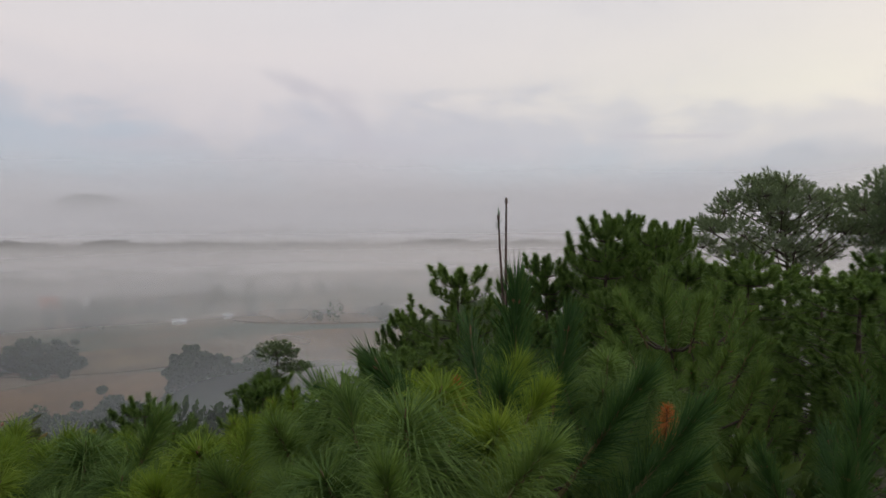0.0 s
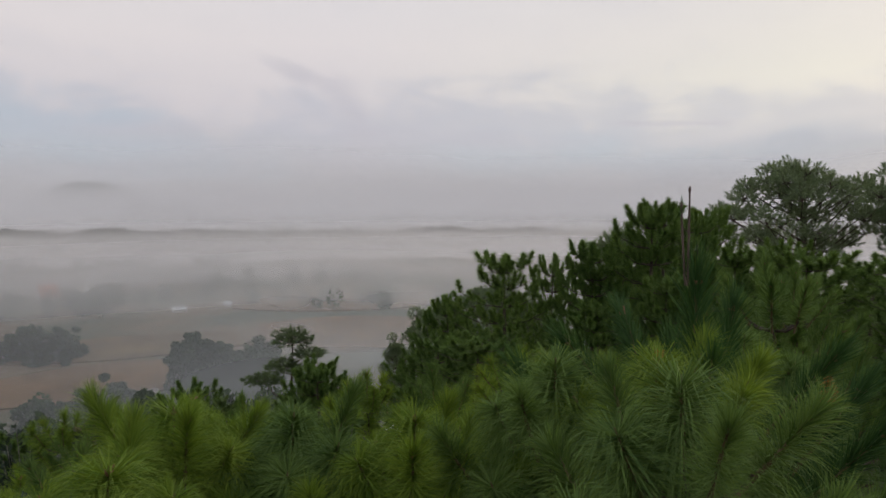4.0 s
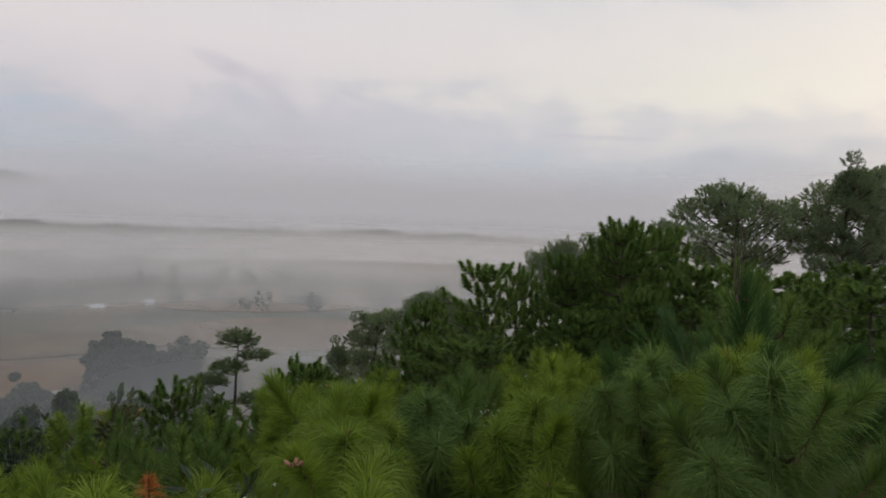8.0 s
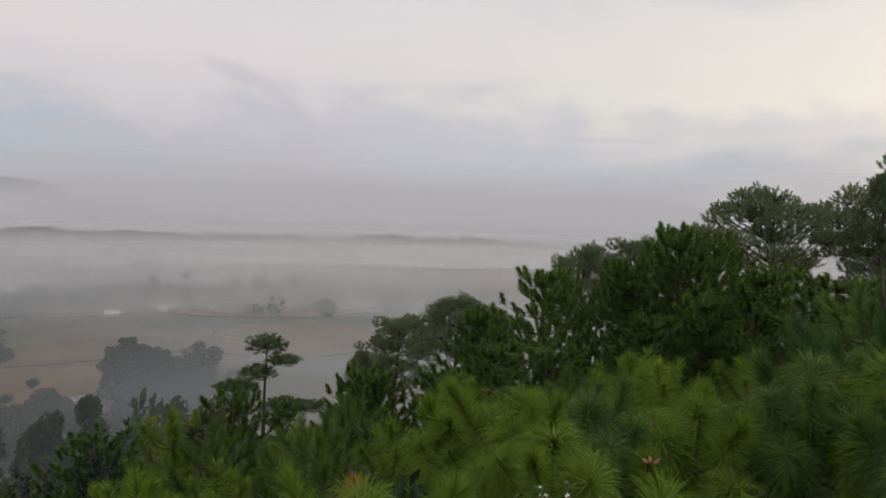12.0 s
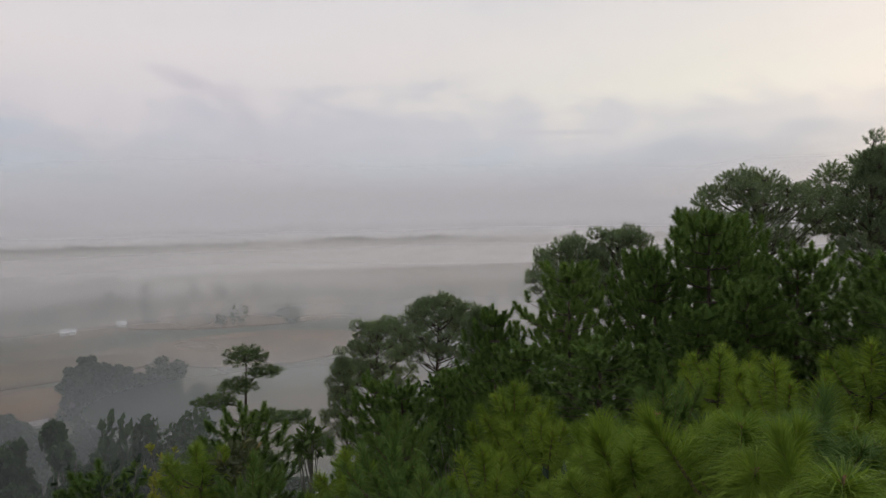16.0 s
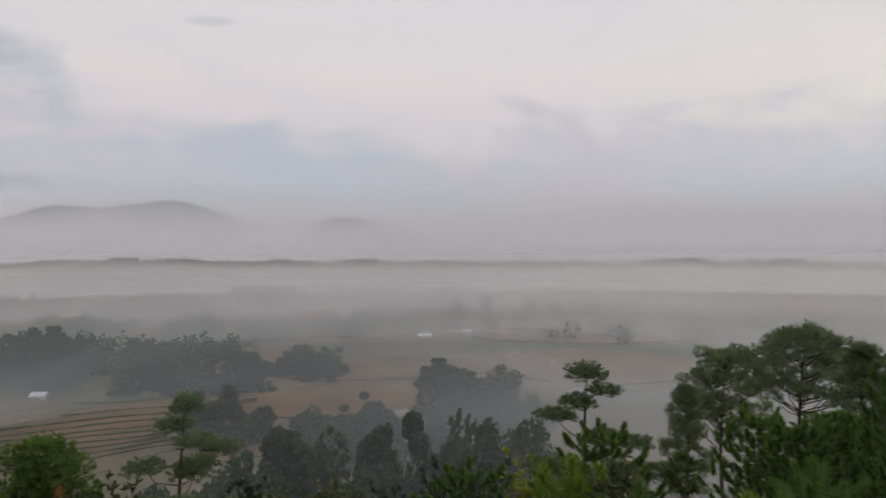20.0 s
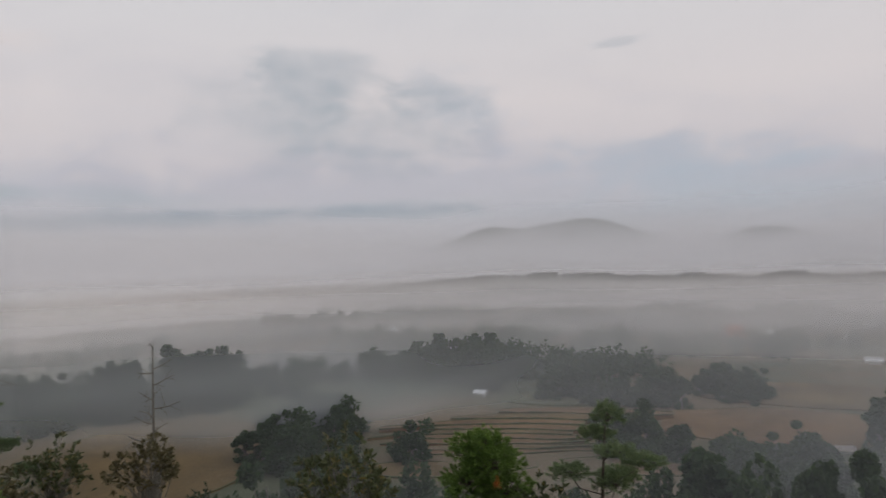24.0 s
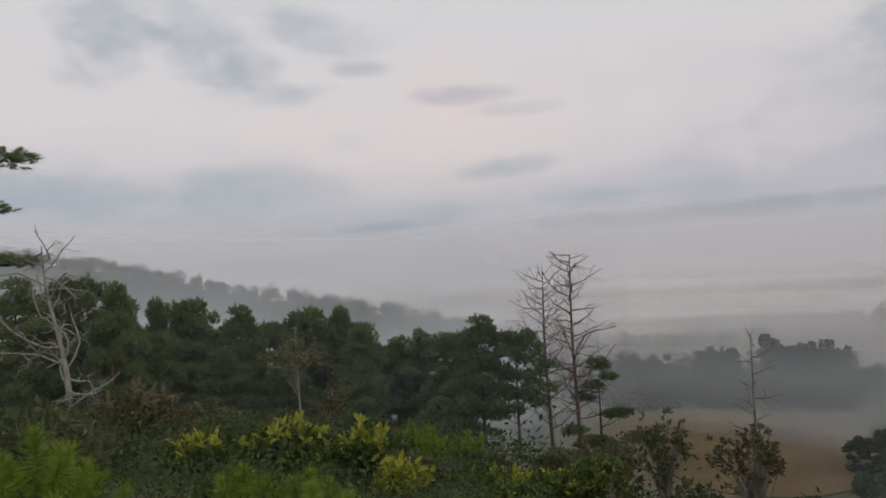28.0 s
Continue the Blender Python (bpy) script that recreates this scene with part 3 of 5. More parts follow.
def young_pine(x, y, top, seed, shoots, whorls=6, reach=0.85, size=1.0, label="young pine with long fresh green needles on the slope", lean=0.06):
    """A sapling: trunk, whorls of upcurved branches, a brush of needles on every tip."""
    rng = np.random.default_rng(seed)
    z0 = ground_at(x, y) - 0.05
    high = top - z0 - (0.74 if shoots is DARK_SHOOTS else 0.6 if shoots in (FAR_SHOOTS, FRESH_FAR_SHOOTS) else 0.52) * size
    if high < 0.5:
        high = 0.5
    t = thing("young_pine", pose(x, y, z0), label, "tree", "young pines on the slope")
    bend = rng.normal(0, lean, 2)
    trunk = lambda s: np.array([bend[0] * s * s * high, bend[1] * s * s * high, s * high])
    g = Geo()
    g.tube([trunk(s) for s in np.linspace(0, 1, 7)], np.linspace(0.02 + high * 0.012, 0.012, 7), 7)
    part("trunk", g.mesh("trunk", BARK, smooth=True), t)
    lead = np.array([bend[0], bend[1], 1.0])
    tips = [(t, trunk(1.0), lead, size * 1.1), (t, trunk(max(0.1, 1 - 0.32 * size / high)), lead, size), (t, trunk(max(0.1, 1 - 0.62 * size / high)), lead, size)]
    for k in range(whorls):
        h = high - 0.12 - k * 0.30 * size * rng.uniform(0.85, 1.1)
        if h < high * 0.08:
            break
        n = rng.integers(5, 7)
        a0 = rng.uniform(0, 6.28)
        out = min(reach, 0.24 + 0.17 * k) * size * rng.uniform(0.85, 1.15)
        for j in range(n):
            a = a0 + j * 6.283 / n + rng.normal(0, 0.15)
            o = np.array([math.cos(a), math.sin(a), 0.0])
            p0, L = trunk(h / high), out * rng.uniform(0.75, 1.1)
            pts = [p0, p0 + o * L * 0.5 + [0, 0, 0.06 * L], p0 + o * L * 0.85 + [0, 0, 0.28 * L], p0 + o * L + [0, 0, 0.55 * L]]
            g = Geo()
            g.tube(pts, [0.014, 0.011, 0.009, 0.007], 5)
            limb = part("branch", g.mesh("branch", BARK, smooth=True), t)
            tips.append((limb, pts[2], o * rng.uniform(0.25, 0.8) + [0, 0, 1.0], size * rng.uniform(0.8, 1.05)))
            if k > 0 and rng.random() < 0.75:
                tips.append((limb, pts[1], o * 0.7 + np.array([-o[1], o[0], 0]) * rng.normal(0, 0.6) + [0, 0, 0.75], size * rng.uniform(0.7, 0.95)))
    for k, (limb, p, way, s) in enumerate(tips):
        part("shoot", shoots[rng.integers(len(shoots) if k else 3)], limb, m=aim(p, way, rng.uniform(0, 6.28), s))
    return t


def mid_pine_meshes(seed, high, wide, mat, needles=260):
    """Trunk with boughs, and a crown of upright bottle-brush shoots, for a pine of 5 to 9 m."""
    rng = np.random.default_rng(seed)
    wood, crown = Geo(), Geo()
    wood.tube([(0.05 * high * 0.1 * math.sin(s * 3), 0, s * high) for s in np.linspace(0, 1, 9)], np.linspace(0.025 * high * 0.6, 0.012, 9), 8)
    points, ways, scales = [(0, 0, high - 0.35), (0, 0, high - 0.7)], [(0, 0, 1), (0, 0, 1)], [1.15, 1.0]
    level = high - 0.4
    while level > high * 0.12:
        f = 1 - level / high
        out = wide * min(1.0, 0.20 + 1.5 * f) * (1 - 0.35 * max(0, f - 0.6) / 0.4)
        n = rng.integers(5, 8)
        a0 = rng.uniform(0, 6.28)
        for j in range(n):
            a = a0 + j * 6.283 / n + rng.normal(0, 0.2)
            o, L = np.array([math.cos(a), math.sin(a), 0.0]), out * rng.uniform(0.65, 1.15)
            p0 = np.array([0, 0, level])
            rise = 0.55 * L * (1 - 0.6 * f)
            wood.tube([p0, p0 + o * L * 0.5 + [0, 0, rise * 0.2], p0 + o * L + [0, 0, rise]], [0.022, 0.013, 0.006], 4)
            points.append(p0 + o * L + [0, 0, rise])
            ways.append(o * rng.uniform(0.1, 0.5) + [0, 0, 1.0])
            scales.append(rng.uniform(1.15, 1.5))
            for q in np.arange(0.2, 0.9, 0.25 / max(L, 0.3)):
                side = np.array([-o[1], o[0], 0]) * rng.normal(0, 0.16 * L)
                points.append(p0 + o * L * q + side + [0, 0, rise * q * q + rng.normal(0, 0.06)])
                ways.append(o * rng.uniform(0.1, 0.6) + side * 0.8 + rng.normal(0, 0.12, 3) + [0, 0, 0.9])
                scales.append(rng.uniform(0.95, 1.35))
        level -= rng.uniform(0.44, 0.58)
    v, f = brush(rng, needles, 0.31, 0.125, 22, 82, 0.0, 0.015, False, 0.85)
    crown.stamp(v, f, frames_to(points, ways, scales, rng))
    return wood.mesh("trunk", BARK, smooth=True), crown.mesh("crown", mat)


MID_PINES = [(7.0, mid_pine_meshes(80 + k, 7.0, w, NEEDLE_MID)) for k, w in enumerate((1.7, 2.0, 1.5, 1.9))]


def mid_pine(x, y, top, kind, turn=0.0, girth=1.0, label="bushy green pine with upright shoots on the slope"):
    z0 = ground_at(x, y) - 0.1
    high, (wood, crown) = MID_PINES[kind % len(MID_PINES)]
    s = (top - z0 - 0.1) / (high + 0.2)
    g = girth * max(0.75, min(1.3, s))
    t = thing("pine", Matrix.LocRotScale((x, y, z0), Euler((0, 0, turn)), (g, g, s)), label, "tree", "pines on the slope")
    part("trunk", wood, t)
    part("crown", crown, t)
    return t


def old_pine_meshes(seed, high, lobes, mat=None, spacing=0.175, bare=0.3, needles=(36, 0.19, 0.019), tuft=1.0):
    """A tall pine: trunk, thin limbs to every lobe of the crown, and on each lobe bristling tufts of needles with sky between them.
    lobes: out from the trunk, turn, height, half width, half height."""
    rng = np.random.default_rng(seed)
    wood, crown = Geo(), Geo()
    sway = rng.normal(0, 0.25, 2)
    top = max(h for _, _, h, _, _ in lobes)
    stem = lambda s: np.array([sway[0] * math.sin(s * 2.6), sway[1] * math.sin(s * 3.1), s * top])
    wood.tube([stem(s) for s in np.linspace(0, 1, 12)], 0.0125 * high * (1 - np.linspace(0, 1, 12) * 0.88), 8)
    points, ways, scales = [], [], []
    for out, turn, h, half, tall in lobes:
        c = np.array([out * math.cos(turn), out * math.sin(turn), h])
        p0 = stem(max(bare, (h - 0.75 * out - 0.4 * tall) / top))
        mid = p0 * 0.45 + c * 0.55 + [0, 0, -0.12 * out] + rng.normal(0, 0.08, 3)
        wood.tube([p0, mid, c - [0, 0, 0.3 * tall]], [0.028 + 0.008 * out, 0.026, 0.014], 5)
        count = max(6, int(2.2 * math.pi * half * (half + tall) / 2 * 1.5 / spacing ** 2))
        for k in range(count):
            z = 1 - 1.5 * (k + 0.5) / count
            a = k * 2.39996 + seed + rng.normal(0, 0.3)
            d = np.array([math.sqrt(1 - z * z) * math.cos(a), math.sqrt(1 - z * z) * math.sin(a), z])
            e = c + d * [half, half, tall] * rng.uniform(0.45, 1.12)
            if k % 3 == 0:
                wood.tube([c - [0, 0, 0.3 * tall], (c + e) / 2 - [0, 0, 0.12 * tall], e], [0.014, 0.011, 0.006], 4)
            points.append(e)
            ways.append(d * 0.8 + [0, 0, 0.75] + rng.normal(0, 0.25, 3))
            scales.append(tuft * rng.uniform(0.75, 1.25))
    v, f = brush(rng, needles[0], 0.15, needles[1], 8, 92, 0.0, needles[2], False)
    crown.stamp(v, f, frames_to(points, ways, scales, rng))
    return wood.mesh("trunk", BARK, smooth=True), crown.mesh("crown", mat or NEEDLE_OLD_HAZED)


def cone_lobes(seed, n=11, wide=2.9, low=4.0, high=13.0, half=1.15, tall=0.95, round_top=0.5):
    rng = np.random.default_rng(seed)
    made = [(0.1, 0, high, half * 0.8, tall * 1.1)]
    for k in range(n):
        f = (k + 0.6) / n
        r = wide * (f ** round_top) * rng.uniform(0.5, 0.75) * (1 if f < 0.75 else 0.8)
        made.append((r, k * 2.4 + seed, high - f * (high - low), half * rng.uniform(0.85, 1.25), tall * rng.uniform(0.85, 1.2)))
    return made


def shell_lobes(seed, n, wide, low, high, half, tall, power=2.0):
    """Small puffs spread over the outside of an umbrella (power 2) or a cone (power near 1), open below."""
    rng = np.random.default_rng(seed)
    made = []
    for k in range(n):
        f = (k + 0.5) / n
        r = wide * (1 - (1 - f) ** power) ** (1 / power) * (rng.uniform(0.72, 1.04) if k % 4 else rng.uniform(0.3, 0.6)) * (1.0 if f < 0.8 else 0.85)
        h = high - (high - low) * f ** 1.2 + rng.normal(0, 0.25)
        made.append((r, k * 2.39996 + seed, h, half * rng.uniform(0.75, 1.3), tall * rng.uniform(0.75, 1.3)))
    return made


BOLD = (32, 0.25, 0.030)
OLD_PINES = {
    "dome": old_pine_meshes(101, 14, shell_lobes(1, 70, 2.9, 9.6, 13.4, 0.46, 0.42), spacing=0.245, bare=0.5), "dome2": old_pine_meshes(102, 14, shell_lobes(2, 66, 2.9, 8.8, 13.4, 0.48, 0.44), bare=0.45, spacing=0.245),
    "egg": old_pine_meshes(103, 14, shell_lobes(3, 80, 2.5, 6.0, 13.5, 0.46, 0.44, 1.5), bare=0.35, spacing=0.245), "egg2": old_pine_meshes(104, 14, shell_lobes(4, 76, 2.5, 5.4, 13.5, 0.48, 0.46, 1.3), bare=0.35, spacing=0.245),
    "cone": old_pine_meshes(105, 14, [(0.1, 0, 13.2, 0.55, 0.75), (0.8, 1.0, 12.0, 0.65, 0.45), (0.9, 3.9, 11.6, 0.7, 0.4), (1.4, 5.4, 10.6, 0.75, 0.4), (1.5, 2.2, 10.2, 0.75, 0.45), (1.9, 0.2, 9.2, 0.8, 0.4), (2.0, 3.4, 8.7, 0.85, 0.45), (2.4, 4.9, 7.6, 0.9, 0.4), (2.3, 1.4, 7.2, 0.9, 0.45), (2.7, 2.7, 6.0, 0.9, 0.45), (2.6, 0.5, 5.6, 0.85, 0.4), (0.4, 0, 9.4, 0.7, 0.6), (0.5, 2, 7.4, 0.8, 0.6)], NEEDLE_OLD_HAZED),
    "tier": old_pine_meshes(106, 14, [(0.2, 0, 13.1, 0.75, 0.7), (0.7, 4, 12.2, 0.6, 0.4), (0.5, 1.5, 11.4, 0.7, 0.5), (1.6, 0.6, 10.2, 0.8, 0.35), (2.0, 3.6, 9.6, 0.75, 0.35), (1.1, 5.2, 8.8, 0.8, 0.5), (2.2, 1.9, 8.0, 0.8, 0.35), (2.4, 4.3, 7.2, 0.85, 0.4), (0.8, 2.8, 6.8, 0.9, 0.6), (2.2, 0.2, 6.2, 0.8, 0.4), (1.6, 5.6, 5.6, 0.8, 0.5)], NEEDLE_WOOD),
    "full": old_pine_meshes(107, 14, cone_lobes(7, 17, 3.0, 2.6, round_top=0.45), NEEDLE_MID, 0.26, needles=BOLD),
    "wood": old_pine_meshes(111, 14, shell_lobes(11, 34, 2.5, 5.2, 13.3, 0.66, 0.52, 1.5), NEEDLE_WOOD, 0.27, needles=BOLD, tuft=1.15),
    "wood2": old_pine_meshes(112, 14, shell_lobes(12, 36, 2.4, 4.4, 13.5, 0.60, 0.5, 1.2), NEEDLE_WOOD, 0.27, needles=BOLD, tuft=1.15),
    "wood3": old_pine_meshes(113, 14, shell_lobes(13, 32, 2.6, 6.4, 13.2, 0.68, 0.55, 2.0), NEEDLE_WOOD, 0.27, needles=BOLD, tuft=1.15),
    "boughs": old_pine_meshes(109, 14, [(3.2, 0.2, 12.0, 1.0, 0.3), (2.9, 1.2, 10.4, 0.9, 0.3), (3.3, 5.9, 8.6, 1.1, 0.35), (2.6, 2.6, 11.5, 0.9, 0.35), (2.8, 4.0, 9.6, 1.0, 0.35), (0.3, 0, 13.3, 0.9, 0.8), (3.0, 0.7, 7.6, 0.9, 0.3)], NEEDLE_OLD_HAZED, 0.19),
}


def old_pine(x, y, top, kind, width, turn=0.0, label="tall dark pine with an open clumpy crown", group="tall pines of the hillside"):
    z0 = ground_at(x, y) - 0.15
    wood, crown = OLD_PINES[kind]
    s = (top - z0) / 14.2
    w = width / 6.2
    t = thing("pine", Matrix.LocRotScale((x, y, z0), Euler((0, 0, turn)), (w, w, s)), label, "tree", group)
    part("trunk", wood, t)
    part("crown", crown, t)
    return t


# ---------------------------------------------------------------- broad-leaved plants
LEAF_V = np.array([(0, 0, 0), (0.18, 0.35, 0.05), (0, 0.4, -0.03), (-0.18, 0.35, 0.05), (0.16, 0.75, 0.02), (0, 0.8, -0.05), (-0.16, 0.75, 0.02), (0, 1.05, -0.12)], float)
LEAF_F = np.array([(0, 1, 2), (0, 2, 3), (1, 4, 2), (4, 5, 2), (2, 5, 6), (2, 6, 3), (4, 7, 5), (5, 7, 6)])


def bush_meshes(rng, high, wide, leaf, twigs, per, mat, crown_low=0.3, wood_mat=None, rosette=False, young=None):
    wood, leaves, fresh = Geo(), Geo(), Geo()
    fresh_spots = []
    points, ways, scales = [], [], []
    stems = max(3, int(wide * 2)) if wood_mat is None else 0
    for k in range(twigs):
        f = rng.random()
        u = rng.normal(size=3)
        u /= np.linalg.norm(u)
        u[2] = abs(u[2]) if rng.random() < 0.7 else u[2] * 0.5
        half = high * (1 - crown_low) / 2
        c = np.array([0, 0, high * crown_low + half * 0.9]) + u * [wide / 2, wide / 2, half] * rng.uniform(0.55, 1.0) * (1 + 0.25 * math.sin(3 * math.atan2(u[1], u[0]) + high))
        base = np.array([rng.normal(0, 0.05 * wide), rng.normal(0, 0.05 * wide), 0.0 if k < stems else high * crown_low * rng.uniform(0.7, 1.1)])
        if wood_mat is not None:
            base = np.array([0.0, 0.0, min(c[2] - 0.3, high * rng.uniform(crown_low * 0.95, 0.95))])
        mid = base * 0.5 + c * 0.5 + [0, 0, 0.08 * high]
        r = 0.012 + 0.006 * high if k < stems else 0.008
        wood.tube([base, mid, c], [r, r * 0.7, 0.004], 5)
        if wood_mat is not None and k == 0:
            wood.tube([(0, 0, 0), (0.1, 0.05, high * 0.4), (0, 0, high * 0.9)], [0.075, 0.055, 0.02], 7)
        way = c - mid
        way /= np.linalg.norm(way) + 1e-9
        for j in range(per):
            q = rng.random() ** (0.4 if rosette else 1.0)
            p = c - way * (1 - q) * leaf * (1.2 if rosette else 3.0)
            if young and c[2] > high * (0.72 + 0.12 * math.sin(5 * k)):
                fresh_spots.append(len(points))
            points.append(p)
            ways.append(way * (0.5 if rosette else 0.3) + rng.normal(0, 0.55, 3) + [0, 0, 0.25])
            scales.append(leaf * rng.uniform(0.65, 1.15))
    m = frames_to(points, ways, scales, rng)
    m = m[:, :, [0, 2, 1, 3]]
    top = np.zeros(len(m), bool)
    top[fresh_spots] = True
    leaves.stamp(LEAF_V, LEAF_F, m[~top])
    if top.any():
        fresh.stamp(LEAF_V, LEAF_F, m[top])
    return wood.mesh("stem", wood_mat or BARK_GREY, smooth=True), leaves.mesh("foliage", mat), fresh.mesh("young_leaves", young) if top.any() else None


def bush(x, y, top, wide, leaf, mat, seed, label, crown=2.2, twigs=70, per=9, wood_mat=None, rosette=False, name="bush", group="shrubs on the slope", low=None, young=None):
    rng = np.random.default_rng(seed)
    z0 = ground_at(x, y) - 0.05
    high = max(0.5, top - z0)
    low = max(0.08, 1 - crown / high) if low is None else low
    t = thing(name, pose(x, y, z0), label, "tree" if high > 4 else "bush", group)
    wood, leaves, fresh = bush_meshes(rng, high, wide, leaf, twigs, per, mat, low, wood_mat, rosette, young)
    if fresh:
        part("young_leaves", fresh, t, "yellow-green young leaves")
    part("stem", wood, t)
    part("foliage", leaves, t)
    return t


# ---------------------------------------------------------------- bare trees
def bare_branch(g, rng, p, way, length, radius, depth, curl, sides=6, droop=0.0):
    pts, r = [np.array(p, float)], [radius]
    w = np.array(way, float) / np.linalg.norm(way)
    steps = 5
    for k in range(steps):
        w = w + rng.normal(0, curl, 3) + [0, 0, -droop]
        w /= np.linalg.norm(w)
        pts.append(pts[-1] + w * length / steps)
        r.append(radius * (1 - 0.62 * (k + 1) / steps))
    g.tube(pts, r, sides)
    if depth > 0:
        for k in range(rng.integers(2, 5)):
            i = rng.integers(1, steps)
            side = np.cross(w, rng.normal(size=3))
            side /= np.linalg.norm(side) + 1e-9
            bare_branch(g, rng, pts[i], w * 0.6 + side, length * rng.uniform(0.35, 0.6), r[i] * 0.6, depth - 1, curl * 1.2, max(4, sides - 1))


def dead_conifer(x, y, top, foot, seed, branches, reach, mat, label, low=0.35, curve=0.5, lean=(0, 0), thick=1.0):
    rng = np.random.default_rng(seed)
    z0 = min(ground_at(x, y) - 0.1, foot)
    high = top - z0
    t = thing("dead_pine", pose(x, y, z0), label, "dead tree", "bare dead trees")
    stem = lambda s: np.array([lean[0] * s * high + 0.06 * math.sin(s * 7), lean[1] * s * high + 0.05 * math.sin(s * 5 + 1), s * high])
    g = Geo()
    g.tube([stem(s) for s in np.linspace(0, 1, 14)], 0.012 * high * (1 - np.linspace(0, 1, 14) * 0.85), 8)
    part("trunk", g.mesh("trunk", mat, smooth=True), t)
    for k in range(branches):
        f = low + (1 - low) * (k + rng.random() * 0.7) / branches
        a = k * 2.4 + rng.normal(0, 0.4)
        L = reach * (1.2 - f) ** 0.6 * rng.uniform(0.6, 1.15)
        g = Geo()
        o = np.array([math.cos(a), math.sin(a), 0.25])
        bare_branch(g, rng, stem(f), o, L, thick * (0.020 + 0.010 * L), 2, 0.15, 5, -curve * 0.10)
        part("branch", g.mesh("branch", mat, smooth=True), t)
    return t


def dead_snag(x, y, top, foot, seed, mat, label):
    """A bleached broad-leaved skeleton with crooked drooping limbs."""
    rng = np.random.default_rng(seed)
    z0 = min(ground_at(x, y) - 0.1, foot)
    high = top - z0
    t = thing("dead_tree", pose(x, y, z0), label, "dead tree", "bare dead trees")
    stem = lambda s: np.array([0.22 * math.sin(s * 5), 0.2 * math.sin(s * 4 + 1), s * high])
    g = Geo()
    g.tube([stem(s) for s in np.linspace(0, 0.94, 18)], 0.11 * (1 - np.linspace(0, 1, 18) * 0.86), 8)
    part("trunk", g.mesh("trunk", mat, smooth=True), t)
    for k in range(26):
        f = 0.2 + 0.72 * (k + rng.random()) / 26
        a = k * 2.4 + rng.normal(0, 0.5)
        g = Geo()
        bare_branch(g, rng, stem(f), (math.cos(a), math.sin(a), rng.uniform(-0.1, 0.7)), rng.uniform(1.3, 2.5) * (0.75 + f * (1 - f)), 0.042 - 0.016 * f, 3, 0.40, 6, rng.uniform(-0.08, 0.16))
        part("branch", g.mesh("branch", mat, smooth=True), t)
    return t


# ---------------------------------------------------------------- valley trees
def valley_tree_meshes(seed, high, wide):
    rng = np.random.default_rng(seed)
    wood, crown = Geo(), Geo()
    wood.tube([(0, 0, 0), (0.1, 0, high * 0.3), (0.1, 0.1, high * 0.7)], [0.3, 0.22, 0.08], 6)
    points, ways = [], []
    for k in range(18):
        a = k * 2.4
        rad = wide * 0.46 * rng.random() ** 0.5
        c = np.array([rad * math.cos(a), rad * math.sin(a), high * (rng.uniform(0.14, 0.95) - 0.30 * (rad / wide / 0.46) ** 2)])
        c[2] = max(c[2], 0.1 * high)
        wood.tube([(0.1, 0, high * 0.3), c], [0.12, 0.04], 4)
        s = wide * rng.uniform(0.12, 0.24)
        u = rng.normal(size=(150, 3))
        u /= np.linalg.norm(u, axis=1, keepdims=True)
        points.append(c + u * [s, s, s * 0.8] * rng.uniform(0.6, 1.12, (150, 1)))
        ways.append(u * 0.5 + rng.normal(0, 0.7, (150, 3)) + [0, 0, 0.5])
    quad = np.array([(-0.5, -0.4, 0), (0.5, -0.35, 0.1), (0.4, 0.5, 0), (-0.35, 0.45, 0.12)]) * 0.48
    crown.stamp(quad, np.array([(0, 1, 2, 3)]), frames_to(np.concatenate(points), np.concatenate(ways), rng.uniform(0.7, 1.5, 2700), rng))
    return wood.mesh("trunk", BARK_GREY, smooth=True), crown.mesh("crown", LEAF_VALLEY), np.concatenate(crown.verts)


VALLEY_TREES = [valley_tree_meshes(200 + k, h, w) for k, (h, w) in enumerate(((11, 9), (9, 9), (13, 10), (8, 7), (12, 7)))]


def valley_wood(cx, cy, along, across, turn, count, seed, scale=1.45, label="dark leafy tree in a clump on the valley floor", group="trees of the valley floor"):
    rng = np.random.default_rng(seed)
    c, s = math.cos(radians(turn)), math.sin(radians(turn))
    for _ in range(count):
        u, v = rng.uniform(-1, 1) * along / 2, rng.uniform(-1, 1) * across / 2
        x, y = cx + u * c - v * s, cy + u * s + v * c
        k = rng.integers(len(VALLEY_TREES))
        q = scale * rng.uniform(0.7, 1.15)
        t = thing("tree", Matrix.LocRotScale((x, y, ground_at(x, y) - 0.2), Euler((0, 0, rng.uniform(0, 6.28))), (q, q, q * rng.uniform(0.85, 1.15))), label, "tree", group)
        part("trunk", VALLEY_TREES[k][0], t)
        part("crown", VALLEY_TREES[k][1], t)


